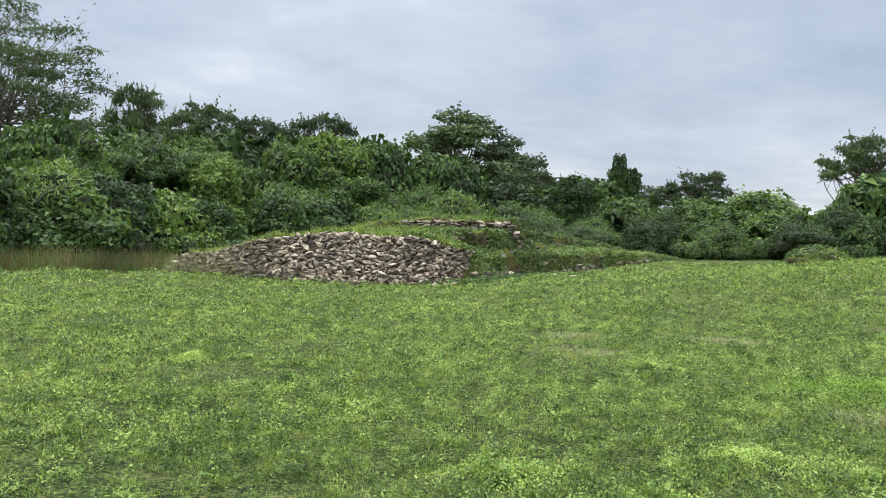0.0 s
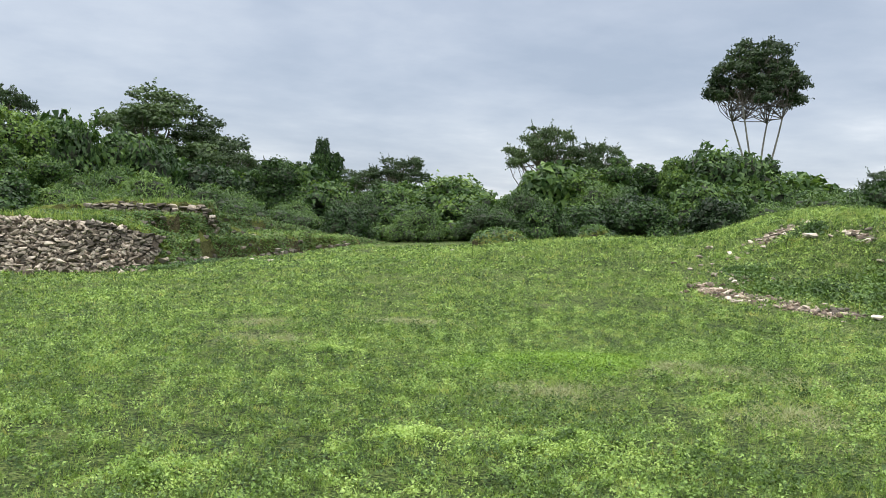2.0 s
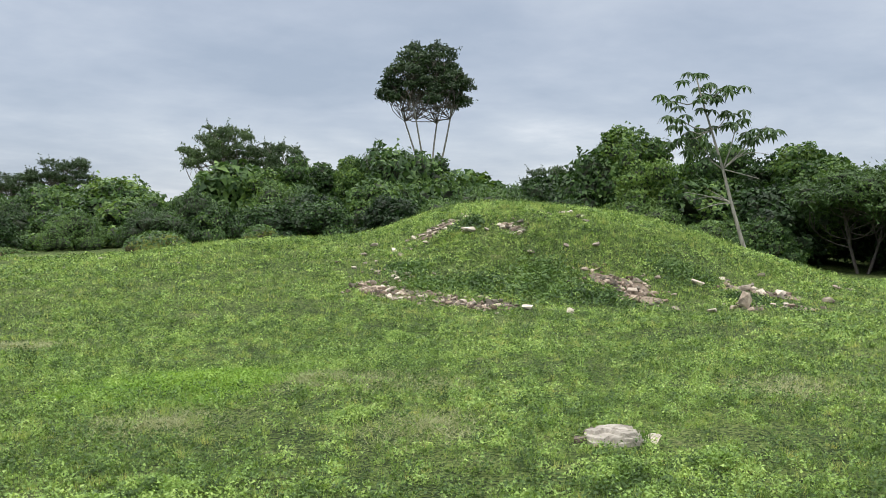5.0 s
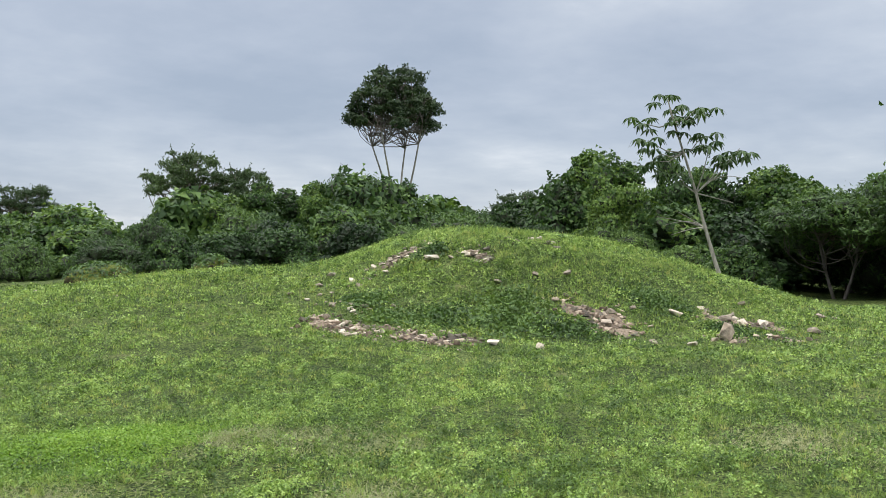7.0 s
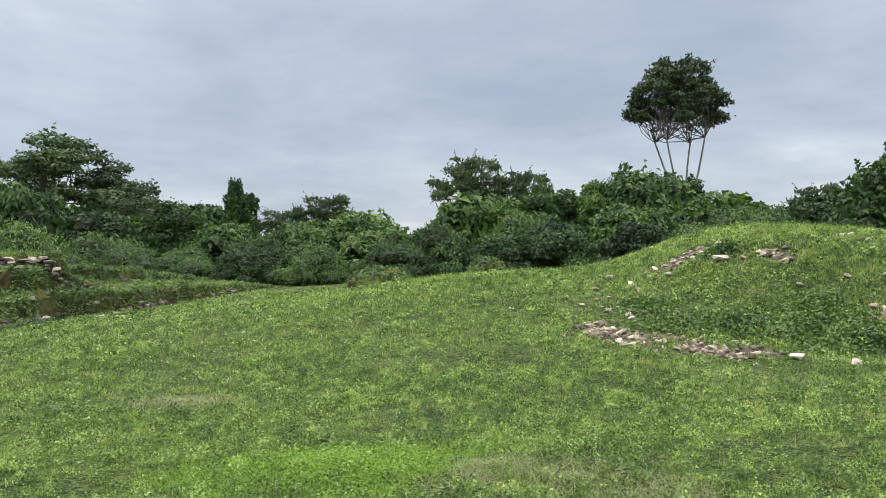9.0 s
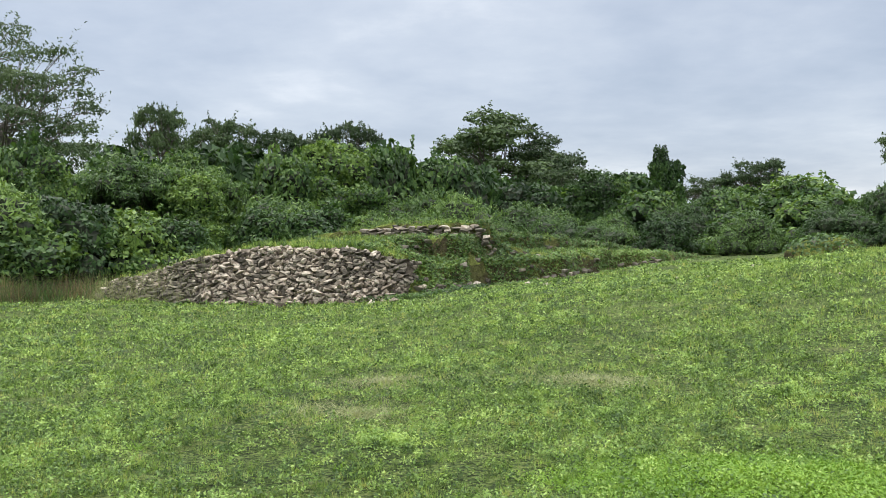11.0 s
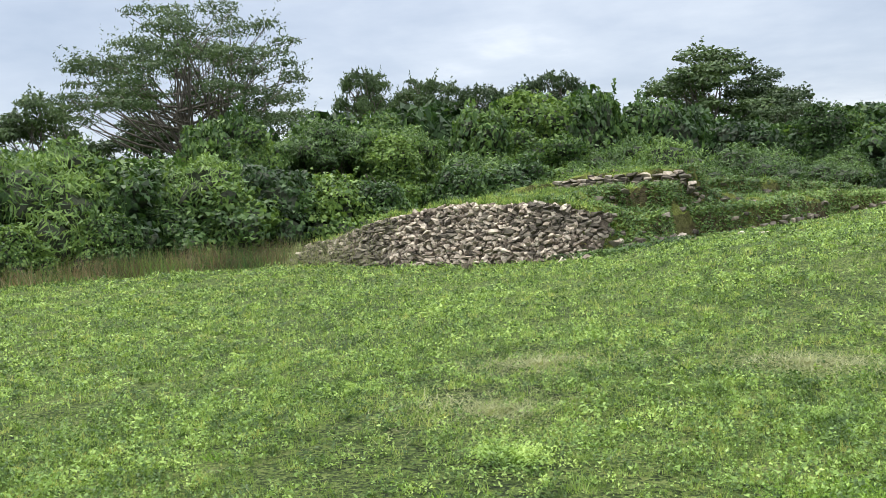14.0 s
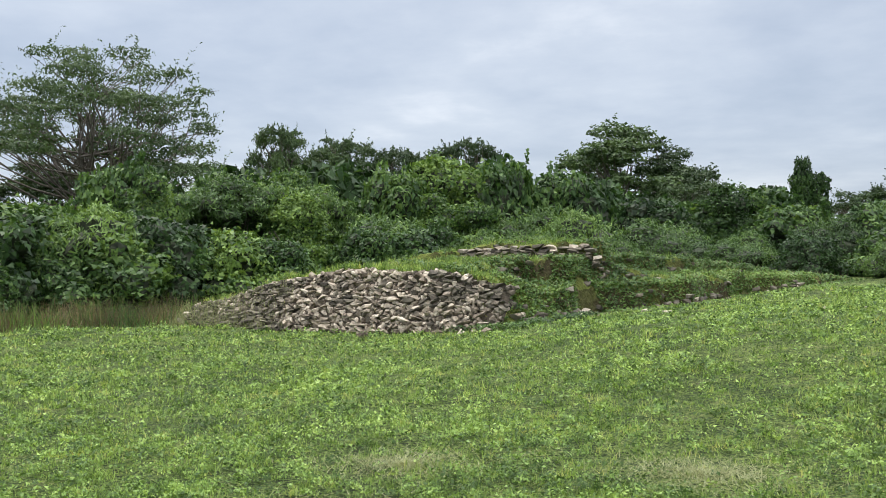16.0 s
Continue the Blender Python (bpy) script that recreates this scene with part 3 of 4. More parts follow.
# ---- forest edge: azimuth, distance and crown elevation along the skyline ----
SKY_AZ = [-60, -40, -35, -32, -27, -23, -20, -13, -6, -2, 3, 7, 12, 15, 18, 22, 25, 28, 32, 33.3, 35, 37, 38.5, 40, 42, 44, 47, 50, 51.4, 53.5, 56, 58, 61.6, 64.5, 65.7, 67, 70, 85]
SKY_EL = [5.0, 4.9, 4.4, 4.0, 5.8, 6.9, 6.4, 6.0, 6.1, 6.1, 4.3, 3.7, 3.1, 2.3, 2.3, 2.7, 2.4, 3.3, 3.4, 3.8, 3.3, 4.6, 4.0, 4.4, 4.0, 3.6, 3.2, 2.9, 4.0, 5.1, 5.1, 4.7, 4.5, 4.6, 3.4, 4.6, 5.8, 5.5]
FRONT_AZ = [-60, -42, -28, -17, -5, 8, 20, 30, 40, 50, 58, 66, 75, 90]
FRONT_D = [27, 28, 31, 36, 40, 40, 37, 36, 37, 38, 39, 38, 36, 32]
r = np.random.default_rng(77)
for row, (back, share, step) in enumerate(((0, 0.50, 2.7), (3.2, 0.72, 3.1), (7.0, 0.95, 3.6), (13.0, 1.0, 5.0))):
    az = -50.0
    while az < 82:
        d = np.interp(az, FRONT_AZ, FRONT_D) + back + r.uniform(-1, 1)
        h = (1.5 + d * math.tan(radians(np.interp(az, SKY_AZ, SKY_EL)))) * share * r.uniform(0.84 if az < 10 else 0.70, 1.10 if az < 10 else 1.14) + 0.1
        h = max(h, 1.8)
        x, y = spot(az + r.uniform(-0.8, 0.8), d)
        hollow = row < 2 and abs(az + 17.5) < 1.7
        shade = row < 2 and 63.5 < az < 76
        tall_enough = h > 4.0
        make, own = [(vine_a, 6.0), (vine_b, 6.0), (vine_c, 5.5)][int(r.integers(3))] if tall_enough and r.random() < 0.55 else [(bush_a, 3.0), (bush_b, 3.2), (bush_c, 2.8)][int(r.integers(3))]
        if row < 2 and -3 < az < 14:
            make, own = bush_b, 3.2
        if az < -12 and make is bush_b:
            make, own = bush_c, 2.8
        if row == 3:
            make, own = bush_d, 3.0
        wide = r.uniform(0.85, 1.25) * min(max(h / own, 0.62), 1.4)
        turn = r.uniform(0, 6.28)
        if hollow and row == 0:
            h, wide = 1.5, 0.8
        if not shade and not (hollow and row == 1):
            put(make, x, y, wide, h / own, turn)
        az += math.degrees(step * r.uniform(0.8, 1.1) / d)

# trees that stand out of the skyline: make, its own height and width, place, top, width
for make, own_h, own_w, place, top, w in (
    (vine_b, 6.0, 3.8, (19.0, 71.5), 8.0, 3.0),
    (vine_c, 5.5, 5.2, (30.2, 45.0), 5.2, 5.2),
    (vine_a, 6.0, 4.6, (27.6, 44.6), 4.8, 5.0),
    (vine_a, 6.0, 4.6, (32.4, 42.2), 5.4, 5.2),
    (vine_c, 5.5, 5.2, (34.4, 38.6), 5.0, 5.0),
    (vine_a, 6.0, 4.6, (39.4, 28.9), 7.0, 5.6),
    (vine_c, 5.5, 5.2, (40.0, 24.6), 5.8, 4.6),
    (vine_b, 6.0, 3.8, (42.0, 21.0), 5.8, 5.0),
    (vine_c, 5.5, 5.2, (44.2, 12.0), 9.6, 9.4),
    (umbrella, 9.0, 8.0, (11.8, 74.1), 6.6, 6.4),
    (umbrella, 9.0, 8.0, (18.5, 88.1), 7.0, 7.2),
    (umbrella, 9.0, 8.0, (29.4, 95.6), 7.0, 7.0),
    (umbrella, 9.0, 8.0, (33.8, 94.1), 8.6, 7.0),
    (umbrella, 9.0, 8.0, (38.6, 70.5), 10.6, 7.0),
    (umbrella, 9.0, 8.0, (42.6, 68.5), 9.2, 6.0),
    (umbrella, 9.0, 8.0, (57.1, 49.9), 6.8, 4.8),
    (umbrella, 9.0, 8.0, (-8.7, 73.5), 10.0, 8.5),
    (umbrella, 9.0, 8.0, (-4.9, 76.1), 10.8, 7.0),
    (umbrella, 9.0, 8.0, (-14.4, 72.2), 11.0, 7.0),
    (umbrella, 9.0, 8.0, (-19.8, 75.8), 12.6, 6.0),
    (round_tree, 11.0, 9.0, (6.6, 80.6), 11.8, 12.5),
    (round_tree, 11.0, 9.0, (11.0, 80.0), 9.6, 9.0),
    (round_tree, 11.0, 9.0, (-34.0, 53.7), 9.4, 7.4),
    (round_tree, 11.0, 9.0, (-41.0, 50.0), 9.0, 7.4),
    (round_tree, 11.0, 9.0, (-29.0, 56.0), 7.6, 8.0),
    (round_tree, 11.0, 9.0, (-35.0, 46.0), 6.8, 7.0),
):
    put(make, place[0], place[1], w / own_w, (top - height_at(*place)) / own_h, r.uniform(0, 6.28))

# dark shade under a high canopy at the field's end, with thin trunks
shade_tree = build_tree("canopy_tree", "broad tree with low shady canopy and thin trunk", 43, 6.0, 6.4, 0.09, 30, 13000, M_FEATHER, 0.26, 0.07, clear=0.3, flat=0.6, core=0.6, low=0.42, dome=0.7, pad=0.15, stems=2, spread=0.4)
for x, y, high, wide in ((-10.6, 41.6, 0.92, 0.8), (-9.0, 43.6, 0.95, 0.8), (38.8, 16.6, 0.80, 0.85), (39.4, 12.6, 0.98, 1.0), (38.0, 8.6, 1.0, 1.0), (43.0, 16.0, 0.9, 1.1)):
    put(shade_tree, x, y, wide, high, r.uniform(0, 6.28))
MAKES.append(shade_tree)
# leafy bushes that close the forest's foot behind the reeds
for make, own, x, y, h, wide in ((bush_b, 3.2, -19.5, 24.5, 4.4, 1.35), (bush_a, 3.0, -17.2, 27.0, 4.2, 1.3), (bush_b, 3.2, -15.2, 29.2, 4.6, 1.3), (bush_c, 2.8, -13.4, 30.6, 3.9, 1.3), (bush_b, 3.2, -11.6, 32.6, 3.8, 1.2), (bush_a, 3.0, -10.0, 34.0, 3.4, 1.15), (bush_c, 2.8, -8.2, 35.6, 3.0, 1.1), (bush_a, 3.0, -21.5, 22.0, 4.6, 1.4), (bush_c, 2.8, -18.4, 25.9, 2.6, 0.95), (bush_c, 2.8, -14.3, 29.0, 2.3, 0.9), (bush_a, 3.0, -12.2, 31.0, 2.2, 0.85)):
    put(make, x, y, wide, h / own, r.uniform(0, 6.28))
for make in MAKES:
    for o in (*make.children_recursive, make):
        bpy.data.objects.remove(o)

spreading = build_tree("spreading_tree", "large spreading tree with open feathery crown", 51, 13.9, 15.5, 0.22, 96, 25000, M_CROWN, 0.22, 0.085, clear=0.30, flat=0.30, stems=3, spread=0.3, low=0.36, dome=0.86, pad=0.07)
spreading.location = (-22.4, 52.0, height_at(-22.4, 52) - 0.1)
tall = build_tree("tall_tree", "tall slender tree with several bare pale stems", 52, 13.7, 6.4, 0.085, 96, 16000, M_CROWN, 0.2, 0.10, clear=0.44, flat=0.5, stems=4, spread=0.85, bark=M_PALE_BARK, low=0.67, dome=0.97, pad=0.085, high_forks=True, fork=0.22, lean=(-0.3, 0.2))
tall.location = (41.8, 46.9, height_at(41.8, 46.9) - 0.1)


def build_cecropia():
    """Leaning pale trunk, few ascending branches, umbrella leaves of several lobes at their tips."""
    r = np.random.default_rng(61)
    ob = thing("cecropia_tree", "slender pale-trunked tree with large lobed leaves", "tree")
    side = np.array((0.515, -0.857, 0))
    deep = np.array((0.857, 0.515, 0))

    def at(s, z, d=0.0):
        return tuple(side * s + deep * d + (0, 0, z))
    trunk = [(at(0.06, -0.3), 0.075), (at(0, 0.4), 0.068), (at(-0.28, 1.3), 0.06), (at(-0.54, 2.25), 0.052), (at(-0.80, 3.3), 0.043), (at(-1.15, 4.5), 0.034), (at(-1.42, 5.4), 0.027), (at(-1.60, 6.1), 0.018)]
    tips = [(-1.60, 6.2, 0), (-1.1, 5.85, 0.4), (-0.72, 5.8, -0.4), (-2.3, 5.45, 0.2), (-1.25, 5.4, -0.3), (-2.15, 4.85, -0.5), (-1.85, 4.55, 0.4), (-0.7, 4.95, 0.3), (-0.42, 4.65, -0.3), (0.42, 4.6, 0.1), (0.1, 4.5, 0.5), (-1.4, 4.0, 0.2), (-2.0, 4.25, -0.1)]
    roots = [6, 6, 6, 6, 6, 5, 5, 5, 4, 4, 4, 4, 5]
    limbs = [trunk]
    for (s, z, d), k in zip(tips, roots):
        a = trunk[k][0]
        mid = tuple(0.5 * (np.array(a) + np.array(at(s, z, d))) + (0, 0, -0.12))
        limbs.append([(a, 0.024), (mid, 0.018), (at(s, z, d), 0.011)])
    for s, z, d in ((-1.75, 2.35, 0.3), (-1.5, 2.05, -0.3), (-1.3, 2.75, 0.2), (0.25, 3.0, 0.2), (0.5, 3.7, -0.2), (-1.9, 2.6, -0.2)):
        a = trunk[3][0] if s < 0 else trunk[4][0]
        limbs.append(bend(a, at(s, z, d), 0.022, 0.006, r, 0.12))
    v, f = limb_tubes(limbs, 7)
    part_mesh("trunk", mesh_from("trunk", v, f, M_PALE_BARK, True), ob, "smooth pale grey trunk")
    vs, fs, base = [], [], 0
    for s, z, d in tips:
        c = np.array(at(s, z, d))
        for k in range(5):
            a = 6.283 * k / 5 + r.uniform(-0.3, 0.3)
            reach = r.uniform(0.2, 0.5)
            hub = c + np.array((math.cos(a) * reach, math.sin(a) * reach, r.uniform(-0.3, 0.2)))
            for j in range(8):
                b = 6.283 * j / 8 + a
                out = np.array((math.cos(b), math.sin(b), 0))
                across = np.array((-math.sin(b), math.cos(b), 0))
                L, W = r.uniform(0.22, 0.33), 0.055
                drop = r.uniform(0.12, 0.36)
                vs += [hub, hub + out * L * 0.6 + across * W - (0, 0, drop * 0.3), hub + out * L - (0, 0, drop), hub + out * L * 0.6 - across * W - (0, 0, drop * 0.3)]
                fs.append((base, base + 1, base + 2, base + 3))
                base += 4
    part_mesh("crown", mesh_from("crown", np.array(vs), np.array(fs), M_CECROPIA), ob)
    ob.location = (32.3, 18.0, height_at(32.3, 18.0) - 0.05)
    ob.scale = (1.25, 1.25, 1.23)
    return ob


build_cecropia()


# ---- stones of the platform ----
def face_point(a, k):
    """A place on the sloping front wall, k from its foot (0) to its edge (1)."""
    x0, y0 = ruin_xy(a, 0)
    g = height_at(x0, y0)
    top = float(wall_top(a))
    x, y = ruin_xy(a, 0.42 * k - 0.03)
    return Vector((x, y, g + (top - g) * k)), top - g


FACE_TURN = math.atan2(-DA[1], -DA[0])
r = np.random.default_rng(91)
aa, kk = np.arange(-0.25, WALL_LONG, 0.06), np.linspace(-0.08, 0.99, 24)
verts = []
for k in kk:
    for a in aa:
        p, _t = face_point(float(a), float(k))
        verts.append(p + 0.05 * noise.noise(p * 5.0) * Vector((DB[0], DB[1], 0)) + Vector((DB[0], DB[1], 0)) * float(corner_turn(a)))
i = (np.arange(len(kk) - 1)[:, None] * len(aa) + np.arange(len(aa) - 1)[None]).ravel()
part_mesh("mortar_face", mesh_from("mortar_face", np.array([tuple(v) for v in verts]), np.stack([i, i + len(aa), i + len(aa) + 1, i + 1], 1), M_MORTAR, True), ruin, "crumbling pale earth mortar between the stones")
fill_rows, dark_rows = [], []
COURSES = 15
for course in range(COURSES):
    a = -0.35 + r.uniform(0, 0.2)
    while a < WALL_LONG:
        w, h = 0.085 + 0.23 * r.random() ** 2.2, r.uniform(0.06, 0.125)
        p, tall_here = face_point(a + w / 2, min((course + r.uniform(0.1, 0.9)) / COURSES, 0.96))
        p += Vector((DB[0], DB[1], 0)) * (r.uniform(-0.05, 0.04) + float(corner_turn(a + w / 2)))
        size = (w * 1.15, r.uniform(0.16, 0.26), h * 1.15)
        turn = FACE_TURN + r.normal() * 0.25
        dark = (a > 5.2 and r.random() < 0.7) or (a < 1.3 and course > 6 and r.random() < 0.75) or r.random() < 0.1
        if w > 0.14:
            stone_at(ruin, GREYS if dark else STONES, r, p, size, turn, 0.2)
        else:
            (dark_rows if dark else fill_rows).append((p, size, turn))
        a += w * r.uniform(0.85, 1.1)


def joined_stones(name, rows, mats, parent, label):
    """Many small stones in one mesh: rows of (place, size, turn)."""
    vs, fs, base = [], [], 0
    me0 = mats
    for place, size, turn in rows:
        src = me0[int(r.integers(len(me0)))]
        q = Euler((r.normal() * 0.4, r.normal() * 0.4, turn)).to_matrix()
        for v in src.vertices:
            c = q @ Vector((v.co.x * size[0], v.co.y * size[1], v.co.z * size[2]))
            vs.append(tuple(c + Vector(place)))
        for p in src.polygons:
            fs.append([base + i for i in p.vertices])
        base += len(src.vertices)
    me = bpy.data.meshes.new(name)
    me.from_pydata(vs, [], fs)
    me.materials.append(me0[0].materials[0])
    ob = part_mesh(name, me, parent, label, "stuff")
    return ob


rows = fill_rows
for _ in range(800):
    p, _t = face_point(r.uniform(0.1, WALL_LONG), r.uniform(0.0, 1.0))
    s = r.uniform(0.05, 0.13)
    rows.append((p, (s * 1.4, s * 1.2, s), FACE_TURN + r.normal() * 0.4))
joined_stones("dark_chinking", dark_rows, GREYS, ruin, "small dark stones packed into the wall's end")
joined_stones("chinking", rows, STONES, ruin, "small pale stones packed between the larger ones")

# broken walling on the tier and the two banks
count = 0
while count < 190:
    a, b = r.uniform(-0.8, 4.4), r.uniform(0.1, 15.0)
    e = 0.12
    z = float(platform(a, b))
    slope = math.hypot(float(platform(a + e, b)) - z, float(platform(a, b + e)) - z) / e
    x, y = ruin_xy(a, b)
    keep = 0.16 + 0.9 * (b < 2.6) + 0.6 * (4.3 < b < 5.3 and a > 0.5) + 0.5 * (6.0 < b < 8.0)
    if slope > 0.75 and r.random() < keep:
        w = r.uniform(0.12, 0.34)
        stone_at(ruin, GREYS if r.random() < 0.88 else STONES, r, (x, y, z), (w, w * 0.8, r.uniform(0.09, 0.18)), r.uniform(0, 6.28), 0.2)
        count += 1
for course in range(4):
    a = 0.7
    while a < 4.7:
        w = r.uniform(0.16, 0.38)
        b = 4.58 + 0.2 * math.sin(a * 1.9) + 0.035 * course
        x, y = ruin_xy(a, b)
        z = float(platform(a, b - 0.4)) + 0.04 + 0.085 * course
        stone_at(ruin, GREYS if r.random() < 0.92 else STONES, r, (x, y, z), (w, r.uniform(0.18, 0.3), r.uniform(0.08, 0.15)), FACE_TURN + r.normal() * 0.15, 0.15)
        a += w * r.uniform(0.8, 1.2)
for b0, b1, a0, sign in ((2.1, 4.2, -0.02, -1), (6.6, 9.4, -0.02, -1), (4.9, 5.6, 0.05, 1), (11.0, 13.0, -0.02, -1)):
    for course in range(2):
        b = b0
        while b < b1:
            w = r.uniform(0.16, 0.4)
            wob = float(bank_wobble(b))
            a = a0 + sign * wob + (float(upper_bank(b)) if sign > 0 else 0)
            x, y = ruin_xy(a, b)
            z = float(platform(a - 0.3, b)) + 0.05 + 0.11 * course
            stone_at(ruin, GREYS if r.random() < 0.85 else STONES, r, (x, y, z), (w, r.uniform(0.16, 0.28), r.uniform(0.08, 0.16)), FACE_TURN + 1.571 + r.normal() * 0.2, 0.2)
            b += w * r.uniform(0.9, 1.6)
x, y = ruin_xy(6.12, 1.04)
slab = thing("stone_slab", "flat white stone slab lying on the platform's grassy edge", "stone")
bm = bmesh.new()
bmesh.ops.create_cube(bm, size=1.0, matrix=Matrix.Diagonal((0.52, 0.34, 0.17, 1)))
bmesh.ops.bevel(bm, geom=bm.edges[:], offset=0.025, segments=2, affect="EDGES")
for v in bm.verts:
    v.co += 0.03 * noise.noise_vector(v.co * 5)
part("block", bm, M_WHITE, slab)
slab.matrix_basis = pose(x, y, float(platform(6.12, 1.04)) + 0.06, 3, -4, 12)

# ---- loose stones and bare patches ----
def heap_of_stones(name, label, category, spots, meshes, sizes, count, soil=0.0, spread=0.3, flat=0.55):
    """A patch of stones round the spots, on a skin of bare soil."""
    ob = thing(name, label, category)
    if soil:
        for x, y in spots:
            ring = 14
            vs, fs = [(x, y, height_at(x, y) + 0.022)], []
            for k in range(2):
                for j in range(ring):
                    a = 6.283 * j / ring
                    rad = 0.74 * soil * (0.5, 1.0)[k] * (1 + 0.28 * math.sin(3 * a + x) + 0.22 * r.normal())
                    px, py = x + math.cos(a) * rad, y + math.sin(a) * rad
                    vs.append((px, py, height_at(px, py) + (0.02, -0.02)[k] + 0.008 * r.normal()))
            for j in range(ring):
                n = (j + 1) % ring
                fs.append((0, 1 + j, 1 + n))
                fs.append((1 + j, 1 + ring + j, 1 + ring + n, 1 + n))
            me = bpy.data.meshes.new("soil")
            me.from_pydata(vs, [], fs)
            me.materials.append(M_SOIL)
            part_mesh("soil", me, ob, "bare reddish soil")
    for _ in range(count):
        x, y = spots[int(r.integers(len(spots)))]
        x, y = x + r.normal() * spread * 1.15, y + r.normal() * spread * 1.15
        w = sizes[0] + (sizes[1] - sizes[0]) * r.random() ** 1.5
        h = w * r.uniform(flat * 0.7, flat * 1.3)
        stone_at(ob, meshes, r, (x, y, height_at(x, y) + h * 0.15 + 0.015), (w, w * r.uniform(0.6, 0.95), h), r.uniform(0, 6.28), 0.28)
    return ob


heap_of_stones("rubble_patch", "pink and pale rubble at the mound's foot", "rubble", [(11.05, 13.47), (11.0, 13.25), (11.02, 13.0), (11.0, 12.65), (11.1, 12.45)], PINKS + STONES[:2], (0.03, 0.18), 120, 0.34, 0.2)
heap_of_stones("rubble_patch", "dark bare soil with small stones at the mound's foot", "rubble", [(11.75, 12.6), (12.3, 11.25), (12.1, 11.4)], GREYS + PINKS[:2], (0.03, 0.13), 40, 0.3, 0.22)
heap_of_stones("rubble_patch", "pale rubble and soil at the mound's foot", "rubble", [(11.58, 12.0), (11.6, 11.75), (11.65, 11.55), (11.75, 11.3)], PINKS + STONES[:2], (0.02, 0.13), 140, 0.32, 0.22)
heap_of_stones("rubble_patch", "reddish earth scar with loose stones on the mound", "rubble", [(15.15, 11.45), (15.16, 11.14), (15.5, 11.0), (15.0, 10.64), (14.97, 10.35), (15.3, 10.75)], PINKS + GREYS[:2], (0.03, 0.17), 150, 0.46, 0.24)
heap_of_stones("rubble_patch", "dark earth scar with a row of pale stones", "rubble", [(17.69, 10.13), (17.76, 9.86), (18.1, 9.61), (18.3, 9.32), (17.26, 8.53), (16.4, 9.0)], PINKS + STONES[:1] + GREYS[:3], (0.03, 0.18), 100, 0.44, 0.22)
heap_of_stones("rubble_patch", "white stones showing through grass on the mound", "rubble", [(14.37, 15.77), (14.6, 15.9), (14.85, 15.83), (15.1, 15.65), (14.4, 15.5)], STONES + GREYS[:2], (0.03, 0.18), 80, 0.28, 0.17, 0.35)
heap_of_stones("rubble_patch", "white stones showing through grass near the top", "rubble", [(15.33, 14.2), (15.34, 13.95), (15.31, 13.77)], STONES + GREYS[:2], (0.03, 0.17), 50, 0.24, 0.14, 0.4)
heap_of_stones("rubble_patch", "grey stones along the mound's crest", "rubble", [(16.63, 14.29), (17.32, 13.92), (17.27, 13.67)], STONES + GREYS, (0.06, 0.2), 16, 0.0, 0.22, 0.4)
heap_of_stones("rubble_patch", "scattered flat pale stones in grass", "rubble", [(11.41, 14.16), (11.99, 14.66), (12.13, 13.7), (13.27, 15.57), (13.57, 15.2), (12.3, 14.9)], STONES, (0.05, 0.19), 44, 0.0, 0.28, 0.4)
heap_of_stones("rubble_patch", "small white stones in the grass by the platform", "rubble", [(3.97, 26.2), (4.2, 26.1), (3.8, 26.0)], STONES + PINKS[:2], (0.06, 0.24), 18, 0.0, 0.16, 0.5)
for x, y, w in ((11.41, 12.34, 0.3), (12.37, 10.81, 0.3), (12.78, 10.22, 0.34), (15.69, 11.03, 0.42), (15.05, 10.67, 0.4), (16.32, 11.01, 0.3), (16.91, 10.47, 0.44), (14.84, 9.59, 0.22), (15.03, 8.99, 0.3), (13.57, 16.53, 0.26), (14.73, 14.74, 0.5), (12.85, 13.7, 0.24), (12.89, 12.63, 0.22), (14.79, 12.96, 0.26), (15.56, 12.68, 0.26), (16.23, 12.46, 0.3),
                (17.75, 9.95, 0.5), (18.0, 9.7, 0.42), (18.25, 9.4, 0.46), (18.55, 8.62, 0.4), (20.51, 9.35, 0.3), (20.64, 9.14, 0.24), (17.97, 10.55, 0.26), (19.33, 10.46, 0.3),
                (9.7, 21.8, 0.26), (9.93, 17.67, 0.16), (5.3, 27.0, 0.3), (5.74, 26.4, 0.34), (7.92, 21.74, 0.16), (8.24, 20.55, 0.14), (9.3, 21.2, 0.2), (9.56, 17.8, 0.18), (-0.61, 24.09, 0.46), (1.5, 23.7, 0.4), (2.0, 23.75, 0.34), (1.75, 23.65, 0.25)):
    ob = new("loose_stone", STONES[int(r.integers(10))])
    ob.matrix_basis = Matrix.LocRotScale((x, y, height_at(x, y) + w * 0.1), Euler((r.normal() * 0.2, r.normal() * 0.2, r.uniform(0, 6.28))), (w * 0.7, w * 0.55, w * 0.3))
    tagged(ob, "pale limestone lump lying in the grass", "stone", "loose stones in the field")

# leaning block in the dark scar
block = new("leaning_block", stone_mesh("leaning_block", 99, M_PINK))
block.matrix_basis = Matrix.LocRotScale((15.99, 8.93, height_at(15.99, 8.93) + 0.17), Euler((0.3, 0.5, 0.6)), (0.2, 0.22, 0.36))
tagged(block, "reddish banded stone block leaning in the earth scar", "stone")

